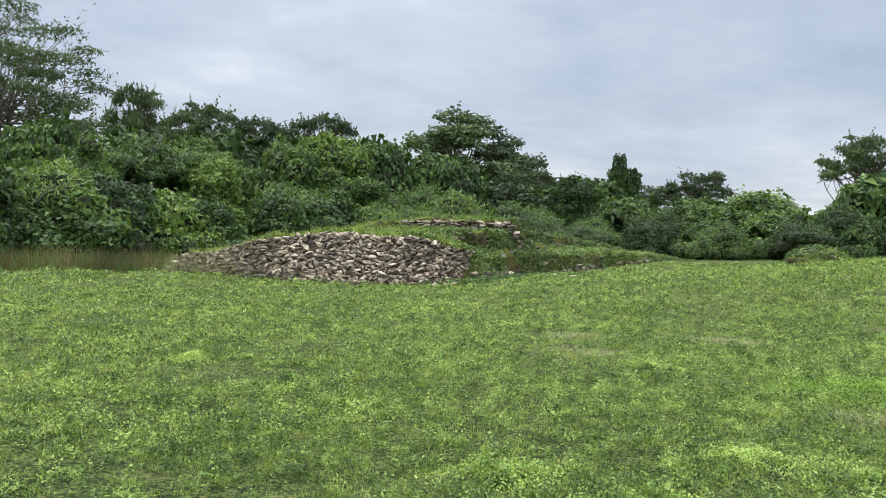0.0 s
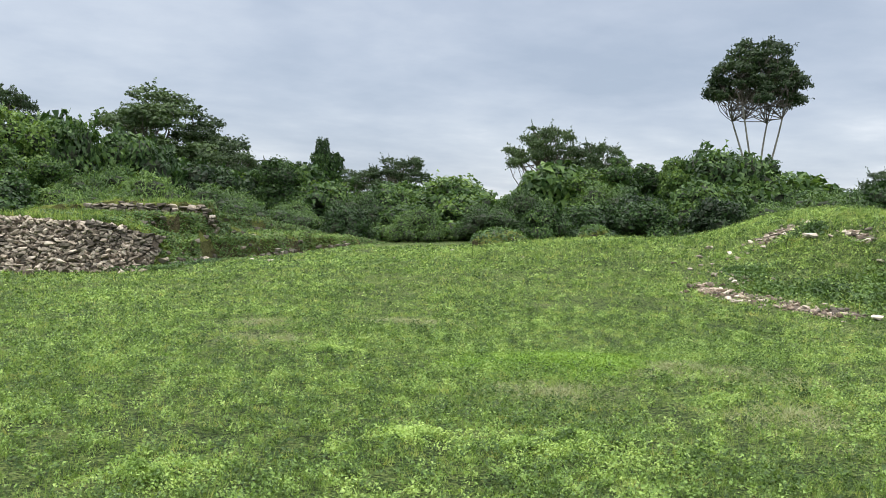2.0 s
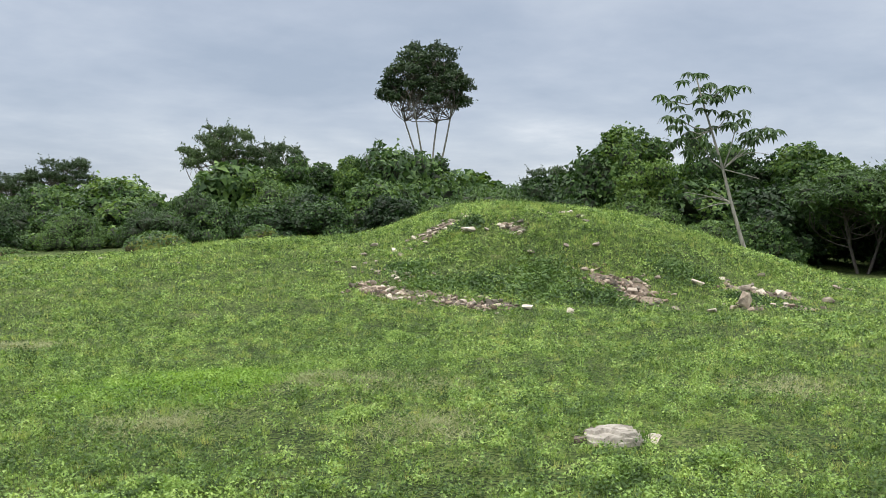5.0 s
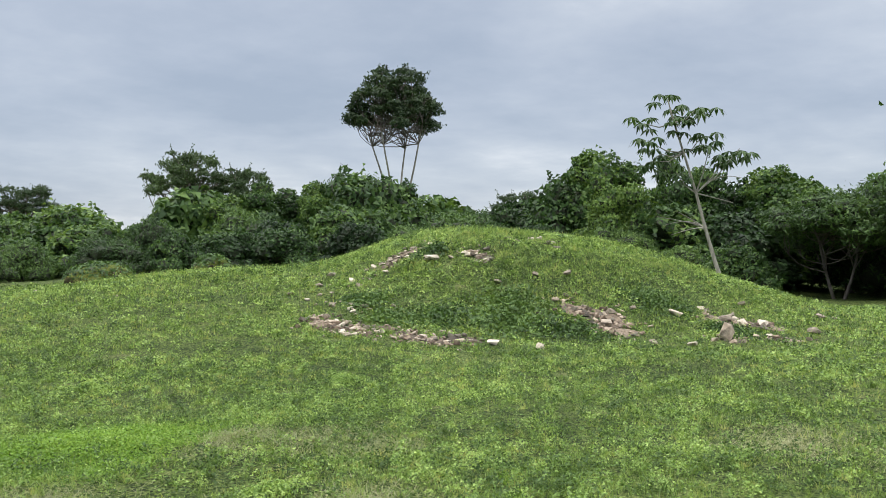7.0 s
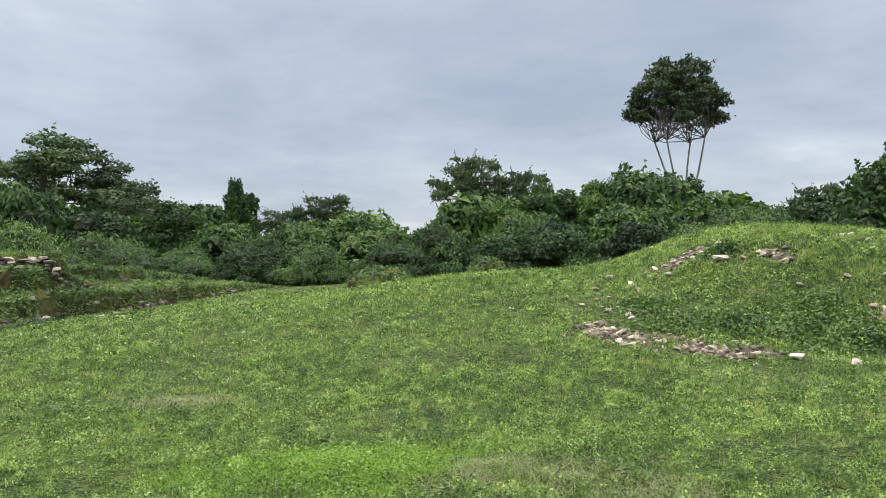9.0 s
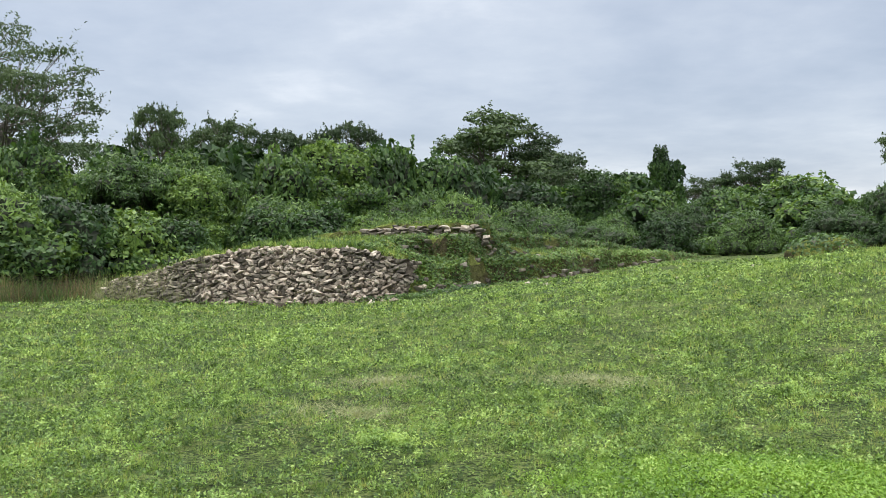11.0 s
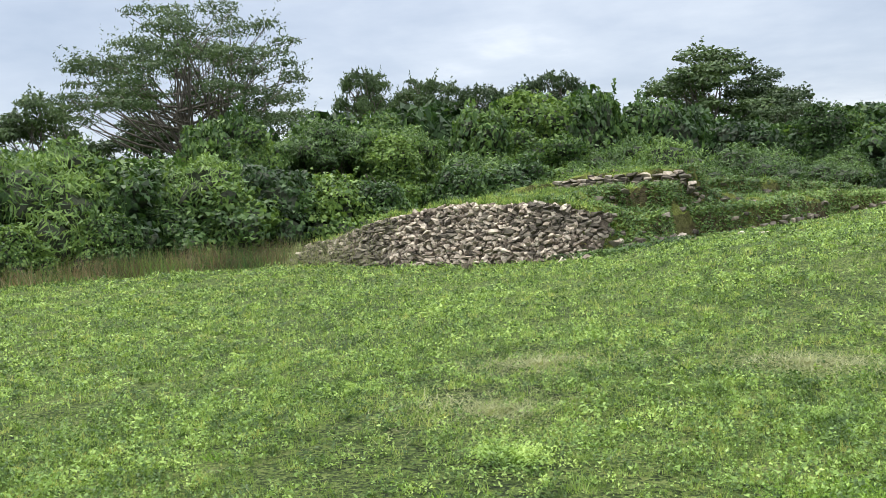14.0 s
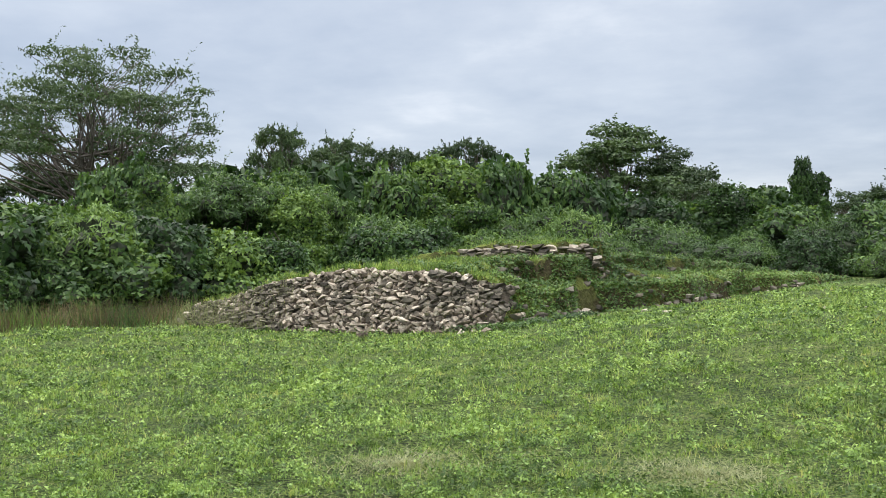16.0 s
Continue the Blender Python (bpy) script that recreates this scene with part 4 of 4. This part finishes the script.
# flat worn boulder near the path
boulder = thing("boulder", "flat cracked pale limestone boulder sunk in grass", "boulder")
bm = bmesh.new()
bmesh.ops.create_icosphere(bm, subdivisions=5, radius=1.0, matrix=Matrix.Diagonal((0.225, 0.165, 0.085, 1)))
for v in bm.verts:
    c = v.co.copy()
    v.co += 0.05 * noise.noise_vector(c * 5.0) + 0.018 * noise.noise_vector(c * 16.0)
    step = 0.03
    z = v.co.z + 0.02 * noise.noise(c * 9.0)
    v.co.z = 0.35 * v.co.z + 0.65 * (math.floor(z / step) + 0.5) * step
    crack = abs(noise.noise(Vector((c.x * 3.0, c.y * 11.0, 2.0))))
    if crack < 0.07 and v.co.z > 0:
        v.co.z -= 0.035 * (1 - crack / 0.07)
bm.transform(Matrix.Rotation(-0.75, 4, "Z"))
part("rock", bm, M_SLAB, boulder)
for dx, dy, w in ((0.22, -0.16, 0.16), (-0.2, 0.12, 0.14), (0.05, 0.2, 0.2), (-0.24, -0.05, 0.1), (0.3, 0.0, 0.09)):
    ob = new("chip", STONES[int(r.integers(10))])
    ob.parent = boulder
    ob.matrix_basis = Matrix.LocRotScale((dx, dy, 0.01), Euler((0.1, -0.1, r.uniform(0, 6))), (w, w * 0.6, w * 0.35))
boulder.location = (6.30, 4.40, height_at(6.30, 4.40) + 0.02)

# two low overgrown heaps on the saddle
def overgrown_heap(x, y, w, h, label):
    ob = thing("rubble_heap", label, "rubble")
    bm = bmesh.new()
    bmesh.ops.create_icosphere(bm, subdivisions=4, radius=1.0, matrix=Matrix.Diagonal((w / 2, w / 2.4, h, 1)))
    for v in bm.verts:
        v.co += 0.16 * h * noise.noise_vector(v.co * 4) + 0.25 * h * noise.noise_vector(v.co * 1.7)
    part("earth", bm, M_RUIN, ob)
    for _ in range(26):
        a, k = r.uniform(0, 6.28), r.uniform(0.3, 0.95)
        px, py = math.cos(a) * w / 2 * k, math.sin(a) * w / 2.4 * k
        s = r.uniform(0.06, 0.17)
        stone_at(ob, GREYS if r.random() < 0.85 else STONES, r, (px, py, h * math.sqrt(max(1 - k * k, 0.02)) * 0.95), (s, s * 0.8, s * 0.5), a, 0.3)
    ob.location = (x, y, height_at(x, y) - 0.03)


overgrown_heap(11.0, 21.9, 1.7, 0.42, "low heap of dark rubble grown over with weeds")
overgrown_heap(13.23, 20.81, 1.0, 0.34, "small heap of dark rubble grown over with weeds")


# ---- grass, weeds and reeds ----
BARE = [(11.03, 13.3, 0.30), (11.0, 12.75, 0.32), (11.75, 12.6, 0.22), (11.6, 11.85, 0.26), (11.7, 11.4, 0.24), (12.25, 11.3, 0.25), (15.2, 11.3, 0.30), (15.45, 10.95, 0.29), (15.0, 10.5, 0.30), (17.72, 10.0, 0.26), (18.2, 9.5, 0.30), (17.26, 8.53, 0.25), (16.0, 8.95, 0.22), (14.45, 15.7, 0.24), (14.9, 15.8, 0.29), (15.33, 14.0, 0.26), (6.30, 4.40, 0.24)]
WORN = [(6.45, 7.2, 0.55), (6.1, 7.8, 0.4), (6.7, 6.7, 0.4), (4.2, 7.0, 0.5), (5.7, 5.6, 0.5), (9.3, 4.7, 0.7), (2.6, 10.6, 0.6), (4.7, 11.85, 0.55), (2.7, 12.0, 0.5)]
BRIGHT = (5.1, 8.35)


def in_platform(x, y):
    a, b = ruin_ab(x, y)
    return (a > -0.4) & (a < 8.9) & (b > -0.05) & (b < 17.0)


def sector(n, r0, r1, az0, az1, rg):
    """Places spread evenly over a sector of the field."""
    d = np.sqrt(rg.uniform(r0 * r0, r1 * r1, n))
    a = np.radians(rg.uniform(az0, az1, n))
    return 2.0 + d * np.sin(a), 2.0 + d * np.cos(a)


def clear_of(x, y, discs, k=1.0):
    ok = np.ones(len(x), bool)
    for cx, cy, rad in discs:
        ok &= np.hypot(x - cx, y - cy) > rad * k
    return ok


def weed_mesh(parts, mat, name):
    """Small leaves, one triangle each, tilted every way."""
    vs = []
    for x, y, lift, length, width, rg in parts:
        n = len(x)
        p = np.stack([x, y, land(x, y) + lift], 1)
        nrm = unit(np.stack([rg.normal(0, 0.95, n), rg.normal(0, 0.95, n), np.ones(n)], 1))
        t = unit(np.cross(nrm, rg.normal(size=(n, 3))))
        side = np.cross(nrm, t)
        L, W = np.broadcast_to(length, n)[:, None], np.broadcast_to(width, n)[:, None]
        vs.append(np.stack([p - t * L * 0.4 - side * W * 0.5, p - t * L * 0.25 + side * W * 0.5, p + t * L * 0.6], 1).reshape(-1, 3))
    v = np.concatenate(vs)
    return mesh_from(name, v, np.arange(len(v)).reshape(-1, 3), mat)


def blade_mesh(parts, mat, name, surface=None):
    vs = []
    for x, y, length, width, lean, rg in parts:
        z = (surface or land)(x, y)
        n = len(x)
        a = rg.uniform(0, 6.283, n)
        side = np.stack([np.cos(a), np.sin(a), 0 * a], 1) * np.broadcast_to(width, n)[:, None] * 0.5
        b = rg.uniform(0, 6.283, n)
        tip = np.stack([np.cos(b) * lean, np.sin(b) * lean, np.sqrt(np.maximum(1 - np.broadcast_to(lean, n) ** 2, 0.02))], 1) * np.broadcast_to(length, n)[:, None]
        p = np.stack([x, y, z - 0.005], 1)
        vs.append(np.stack([p - side, p + side, p + tip], 1).reshape(-1, 3))
    v = np.concatenate(vs)
    return mesh_from(name, v, np.arange(len(v)).reshape(-1, 3), mat)


def stuff(name, me, label, category):
    return tagged(new(name, me), label, category, kind="stuff")


g = np.random.default_rng(5)
WALKED = ((0.0, 0.0), (1.2, 0.6), (2.4, 1.4), (3.1, 2.6), (3.7, 4.0), (3.9, 5.8))


def reach(x, y):
    """Distance from the walked line."""
    return np.min([np.hypot(x - px, y - py) for px, py in WALKED], axis=0)


def lawn_tufts(n_clump, per, size, rg, worn):
    """Tufts over the field, thinner but larger the farther they lie from the walked line."""
    cx, cy = sector(n_clump * 12, 1.8, 32, -75, 84, rg)
    d = np.maximum(reach(cx, cy), 4.2)
    thick = 0.5 + 0.35 * waves(cx, cy, 2.2, 21) + 0.3 * waves(cx, cy, 0.6, 22)
    keep = (rg.random(len(cx)) < (4.4 / np.maximum(d, 4.4)) ** 2 * np.clip(1.25 * thick - 0.02 + 0.4 * waves(cx, cy, 0.4, 23), 0.10, 1))
    keep &= clear_of(cx, cy, BARE) & ~in_platform(cx, cy)
    keep &= clear_of(cx, cy, WORN) | (rg.random(len(cx)) > worn)
    cx, cy, d = cx[keep], cy[keep], d[keep]
    rad = size * d * rg.uniform(0.5, 1.5, len(cx))
    tall = rg.uniform(0.35, 1.35, len(cx))
    k = np.repeat(np.arange(len(cx)), per)
    off = rg.normal(size=(len(k), 2)) * rad[k][:, None] * 0.5
    return cx[k] + off[:, 0], cy[k] + off[:, 1], tall[k], np.hypot(off[:, 0], off[:, 1]) / rad[k], d[k]


x, y, tall_k, q, d = lawn_tufts(27000, 27, 0.0165, g, 0.7)
n = len(x)
k = (0.5 + 0.85 * g.random(n) ** 2) * np.minimum(d, 4 + 0.5 * (d - 4))
lift = np.clip(tall_k ** 1.5 * 0.095 * (1.1 - 0.8 * q * q), 0.004, None) * g.uniform(0.25, 1.1, n)
weeds = [(x, y, lift, 0.0056 * k, 0.0039 * k, g)]
x, y, tall_k, q, d = lawn_tufts(30000, 16, 0.0125, g, 0.35)
n = len(x)
blades = [(x, y, tall_k * 0.066 * g.uniform(0.35, 1.3, n) * (d / 5) ** 0.25, 0.0012 * d, g.uniform(0.1, 0.85, n), g)]
stuff("lawn_weeds", weed_mesh(weeds, M_CLOVER, "lawn_weeds"), "low broad-leaved green weeds covering the field", "weeds")
stuff("lawn_grass", blade_mesh(blades, M_GRASS, "lawn_grass"), "short green grass blades with a few yellowed ones", "grass")

# bright green patch of low weeds
N_BRIGHT = 52000
a, d = g.uniform(0, 6.283, N_BRIGHT), np.sqrt(g.random(N_BRIGHT))
d = d * (1 + 0.18 * np.sin(3 * a + 1) + 0.1 * np.sin(7 * a)) * (1 + 0.2 * np.abs(g.normal(size=N_BRIGHT)))
x, y = BRIGHT[0] + np.cos(a) * d * 1.0, BRIGHT[1] + np.sin(a) * d * 0.7
stuff("bright_weed_patch", weed_mesh([(x, y, g.uniform(0.01, 0.09, N_BRIGHT) * (1.2 - np.clip(d, 0, 1)), 0.021 * g.uniform(0.6, 1.4, N_BRIGHT), 0.014, g)], M_BRIGHT, "bright_weed_patch"), "bright lime-green patch of low weeds in the lawn", "weeds")

# straw on the worn spots
xs, ys = [], []
for cx, cy, rad in WORN:
    n = int(4600 * rad)
    a, d = g.uniform(0, 6.283, n), np.abs(g.normal(0, 0.68, n)) * rad
    xs.append(cx + np.cos(a) * d * 1.3)
    ys.append(cy + np.sin(a) * d)
x, y = np.concatenate(xs), np.concatenate(ys)
stuff("straw", blade_mesh([(x, y, g.uniform(0.05, 0.12, len(x)), 0.006, g.uniform(0.8, 0.98, len(x)), g)], M_STRAW, "straw"), "dry mown straw lying on worn spots of lawn", "straw")

# pale tuft growing against the boulder
gt = np.random.default_rng(61)
x, y = 6.40 + gt.normal(0, 0.018, 90), 4.24 + gt.normal(0, 0.018, 90)
stuff("grass_tuft", blade_mesh([(x, y, gt.uniform(0.09, 0.19, 90), 0.008, gt.uniform(0.1, 0.85, 90), gt)], M_BRIGHT, "grass_tuft"), "bright yellow-green grass tuft beside the pale boulder", "grass")


# taller growth on the mound and the saddle
def mound_places(n, rg):
    x, y = rg.uniform(8, 27, n), rg.uniform(7, 27, n)
    w = np.clip(mound_height(x, y) * 1.2 + 0.5 * smooth(14, 19, y) * smooth(7, 10, x), 0, 1)
    keep = (rg.random(n) < w) & clear_of(x, y, BARE, 1.12)
    return x[keep], y[keep]


x, y = mound_places(300000, g)
lush = 0.5 + 0.5 * waves(x, y, 2.5, 33)
k = lush + 0.25 * g.normal(size=len(x)) > 0.55
n = int(k.sum())
stuff("mound_weeds", weed_mesh([(x[k], y[k], g.uniform(0.01, 0.07, n) * (0.4 + lush[k]), 0.040 * g.uniform(0.5, 1.6, n), 0.028, g)], M_CLOVER, "mound_weeds"), "leafy green weeds growing over the mound", "weeds")
x, y = x[~k], y[~k]
n = len(x)
stuff("mound_grass", blade_mesh([(x, y, 0.115 * g.uniform(0.35, 1.6, n), 0.010, g.uniform(0.1, 0.75, n), g)], M_GRASS, "mound_grass"), "knee-high green grass on the mound and saddle", "grass")

# grass on the platform
def platform_surface(x, y):
    return platform(*ruin_ab(x, y))


def platform_places(n, rg, steep):
    a, b = rg.uniform(-1.0, 9.0, n), rg.uniform(0.3, 17.3, n)
    e = 0.1
    z = platform(a, b)
    slope = np.hypot(platform(a + e, b) - z, platform(a, b + e) - z) / e
    x, y = ruin_xy(a, b)
    keep = ((slope > 0.7) if steep else (slope < 0.72)) & (z > land(x, y) + 0.03) & (waves(x, y, 1.2, 44) > (-0.5 if steep else -0.8))
    return x[keep], y[keep]


x, y = platform_places(60000, g, False)
n = len(x)
stuff("platform_grass", blade_mesh([(x, y, 0.14 * g.uniform(0.3, 1.5, n), 0.016, g.uniform(0.1, 0.7, n), g)], M_GRASS, "platform_grass", platform_surface), "yellow-green grass growing on the ruined platform", "grass")
x, y = platform_places(12000, g, True)
n = len(x)
stuff("dry_platform_grass", blade_mesh([(x, y, 0.13 * g.uniform(0.3, 1.5, n), 0.013, g.uniform(0.2, 0.8, n), g)], M_DRY, "dry_platform_grass", platform_surface), "dry brown grass hanging over the platform's banks", "grass")

x, y = platform_places(70000, g, True)
keep = waves(x, y, 1.6, 51) > -0.55
x, y = x[keep], y[keep]
x2, y2 = platform_places(26000, g, False)
keep = waves(x2, y2, 1.1, 52) > 0.25
x, y = np.r_[x, x2[keep]], np.r_[y, y2[keep]]
n = len(x)
pos = np.stack([x, y, platform_surface(x, y) + g.uniform(0.0, 0.10, n)], 1)
v, f = leaf_cards(pos, np.stack([g.normal(0, 0.6, n), g.normal(-0.2, 0.6, n), np.ones(n)], 1), 0.085 * g.uniform(0.6, 1.4, n), 0.05, g)
stuff("platform_weeds", mesh_from("platform_weeds", v, f, M_FEATHER), "dark green weeds creeping over the platform's banks", "weeds")

# creepers and dry grass down the two banks
for line, sign in ((0.03, -1), (0.05, 1)):
    n = 17000
    b = g.uniform(1.0, 16.5, n)
    wob = sign * bank_wobble(b) + (upper_bank(b) if sign > 0 else 0)
    x, y = ruin_xy(line + wob + g.normal(0, 0.24, n), b)
    keep = waves(x, y, 1.3, 53) > -0.6
    x, y = x[keep], y[keep]
    n = len(x)
    pos = np.stack([x, y, platform_surface(x, y) + g.uniform(-0.04, 0.12, n)], 1)
    v, f = leaf_cards(pos, np.stack([g.normal(0.2, 0.6, n), g.normal(-0.3, 0.6, n), np.ones(n)], 1), 0.085 * g.uniform(0.6, 1.5, n), 0.055, g)
    stuff("bank_creeper", mesh_from("bank_creeper", v, f, M_FEATHER), "green creepers hanging down the platform's bank", "weeds")
    m = n // 3
    stuff("bank_grass", blade_mesh([(x[:m], y[:m], 0.16 * g.uniform(0.4, 1.4, m), 0.012, g.uniform(0.2, 0.9, m), g)], M_DRY, "bank_grass", platform_surface), "dry grass hanging down the platform's bank", "grass")

# dry stalks over the platform's shaded end of wall
a = g.uniform(5.0, 8.9, 5200)
kk = g.random(5200) ** 1.6
x, y = ruin_xy(a, 0.42 * kk - 0.16)
base_z = land(x, y)
zz = base_z + (wall_top(a) - base_z) * kk
keep = g.random(5200) < smooth(5.0, 8.2, a) * 0.55 + 0.12
x, y, zz = x[keep], y[keep], zz[keep]
n = len(x)
stuff("wall_weeds", blade_mesh([(x, y, 0.15 * g.uniform(0.4, 1.5, n), 0.009, g.uniform(0.1, 0.7, n), g)], M_STRAW, "wall_weeds", lambda px, py: zz), "dry brown weeds rooted in the wall's end", "weeds")

# tufts hanging over the wall's edge
aa = g.uniform(-0.2, 8.8, 5200)
x, y = ruin_xy(aa, g.uniform(0.34, 0.75, 5200))
keep = waves(x, y, 0.8, 61) > -0.45
x, y = x[keep], y[keep]
n = len(x)
stuff("edge_grass", blade_mesh([(x, y, 0.17 * g.uniform(0.3, 1.5, n), 0.015, g.uniform(0.2, 0.95, n), g)], M_GRASS, "edge_grass", platform_surface), "green grass tufts along the wall's top edge", "grass")
aa = g.uniform(-0.9, 1.2, 6000)
bb = g.uniform(-0.15, 2.6, 6000)
x, y = ruin_xy(aa, bb)
pos = np.stack([x, y, np.maximum(platform_surface(x, y), land(x, y)) + g.uniform(0, 0.13, 6000)], 1)
keep = waves(x, y, 0.9, 62) > -0.1
v, f = leaf_cards(pos[keep], np.stack([g.normal(0, 0.7, 6000), g.normal(-0.3, 0.7, 6000), np.ones(6000)], 1)[keep], 0.065, 0.045, g)
stuff("corner_weeds", mesh_from("corner_weeds", v, f, M_FEATHER), "dark leafy weeds over the platform's broken corner", "weeds")

# reeds and dry brush before the forest
for cx, cy, count in ((-12.8, 25.0, 500), (-11.6, 26.2, 500), (-10.4, 26.4, 500), (-9.4, 27.4, 450), (-8.3, 27.6, 500), (-7.2, 28.6, 420), (-14.2, 24.0, 420), (-6.5, 29.6, 320), (-15.6, 23.0, 420), (-12.0, 28.2, 360), (-10.0, 29.2, 360), (-7.8, 30.2, 360)):
    for kind, dry in (("reed_clump", True), ("grass_clump", False)):
        n = count if dry else count // 2
        x, y = cx + g.normal(0, 0.5, n) + 0.6 * (not dry), cy + g.normal(0, 0.4, n)
        me = blade_mesh([(x, y, g.uniform(0.2, 0.95, n) * (0.6 + 0.4 * np.sin(cx * 3)) ** 0.3, 0.018, g.uniform(0.05, 0.75, n), g)], M_REED if dry else M_FEATHER, kind)
        ob = new(kind, me)
        tagged(ob, "clump of dry brown reeds at the forest's edge" if dry else "clump of tall green grass among dry reeds", "reeds" if dry else "grass", "reed clumps by the forest" if dry else "grass clumps by the forest", "stuff")

for cx, cy, w, h in ((11.0, 21.9, 1.7, 0.42), (13.23, 20.81, 1.0, 0.34)):
    n = int(420 * w)
    a, k = g.uniform(0, 6.283, n), np.sqrt(g.random(n))
    x, y = cx + np.cos(a) * k * w / 2, cy + np.sin(a) * k * w / 2.4
    pos = np.stack([x, y, height_at(cx, cy) + h * np.sqrt(np.maximum(1 - k * k, 0)) + g.uniform(-0.02, 0.10, n)], 1)
    v, f = leaf_cards(pos, np.stack([np.cos(a) * k, np.sin(a) * k, np.full(n, 0.8)], 1) + 0.5 * g.normal(size=(n, 3)), 0.09, 0.055, g)
    stuff("heap_weeds", mesh_from("heap_weeds", v, f, M_FEATHER), "green weeds growing over a rubble heap", "weeds")
for x0, y0 in ((6.56, 4.34), (6.67, 5.34), (6.42, 5.1), (5.0, 11.4), (2.7, 8.8), (1.2, 9.4), (3.6, 14.5), (7.8, 11.0), (9.0, 14.6), (8.6, 17.8), (6.0, 16.2), (3.48, 10.2)):
    n = 26
    x, y = x0 + g.normal(0, 0.03, n), y0 + g.normal(0, 0.03, n)
    stuff("yellow_plant", blade_mesh([(x, y, g.uniform(0.05, 0.12, n), 0.012, g.uniform(0.35, 0.9, n), g)], M_BRIGHT, "yellow_plant"), "small yellow-green rosette plant in the lawn", "plant")

for cx, cy, rad in ((5.55, 3.75, 0.5), (6.3, 3.6, 0.35), (3.42, 5.22, 0.4), (2.4, 5.67, 0.35), (-0.71, 7.97, 0.42), (-1.9, 9.27, 0.3), (0.7, 5.19, 0.4), (5.42, 6.23, 0.3), (3.06, 5.3, 0.4), (2.9, 9.4, 0.35), (4.6, 10.2, 0.4), (1.4, 11.2, 0.35), (6.2, 11.0, 0.35), (8.6, 9.6, 0.4)):
    n = int(7000 * rad)
    a, k = g.uniform(0, 6.283, n), np.abs(g.normal(0, 0.5, n))
    x, y = cx + np.cos(a) * k * rad * 1.2, cy + np.sin(a) * k * rad
    lumps = 0.5 + 0.5 * waves(x, y, 0.35, 71)
    stuff("leafy_weed_clump", weed_mesh([(x, y, g.uniform(0.02, 0.10, n) * np.exp(-k * k) * (0.3 + lumps), 0.02 * g.uniform(0.6, 1.5, n), 0.014, g)], M_CLOVER, "leafy_weed_clump"), "leafy green weed clump standing above the lawn", "weeds")

for cx, cy, rad in ((13.6, 11.6, 1.0), (14.1, 10.8, 0.7), (13.0, 12.6, 0.8), (14.3, 12.2, 0.8), (17.0, 9.4, 0.5), (15.0, 15.0, 0.5), (17.2, 11.0, 0.8), (12.6, 14.2, 0.6), (12.2, 13.1, 0.5)):
    n = int(3600 * rad)
    a, k = g.uniform(0, 6.283, n), np.abs(g.normal(0, 0.55, n))
    x, y = cx + np.cos(a) * k * rad, cy + np.sin(a) * k * rad
    keep = clear_of(x, y, BARE, 0.95)
    x, y, k = x[keep], y[keep], k[keep]
    n = len(x)
    lumps = 0.5 + 0.5 * waves(x, y, 0.5, 72)
    stuff("mound_creeper", weed_mesh([(x, y, g.uniform(0.02, 0.13, n) * np.exp(-0.5 * k * k) * (0.3 + lumps), 0.06 * g.uniform(0.6, 1.5, n), 0.046, g)], M_FEATHER, "mound_creeper"), "dense green creeping weeds on the mound's slope", "weeds")
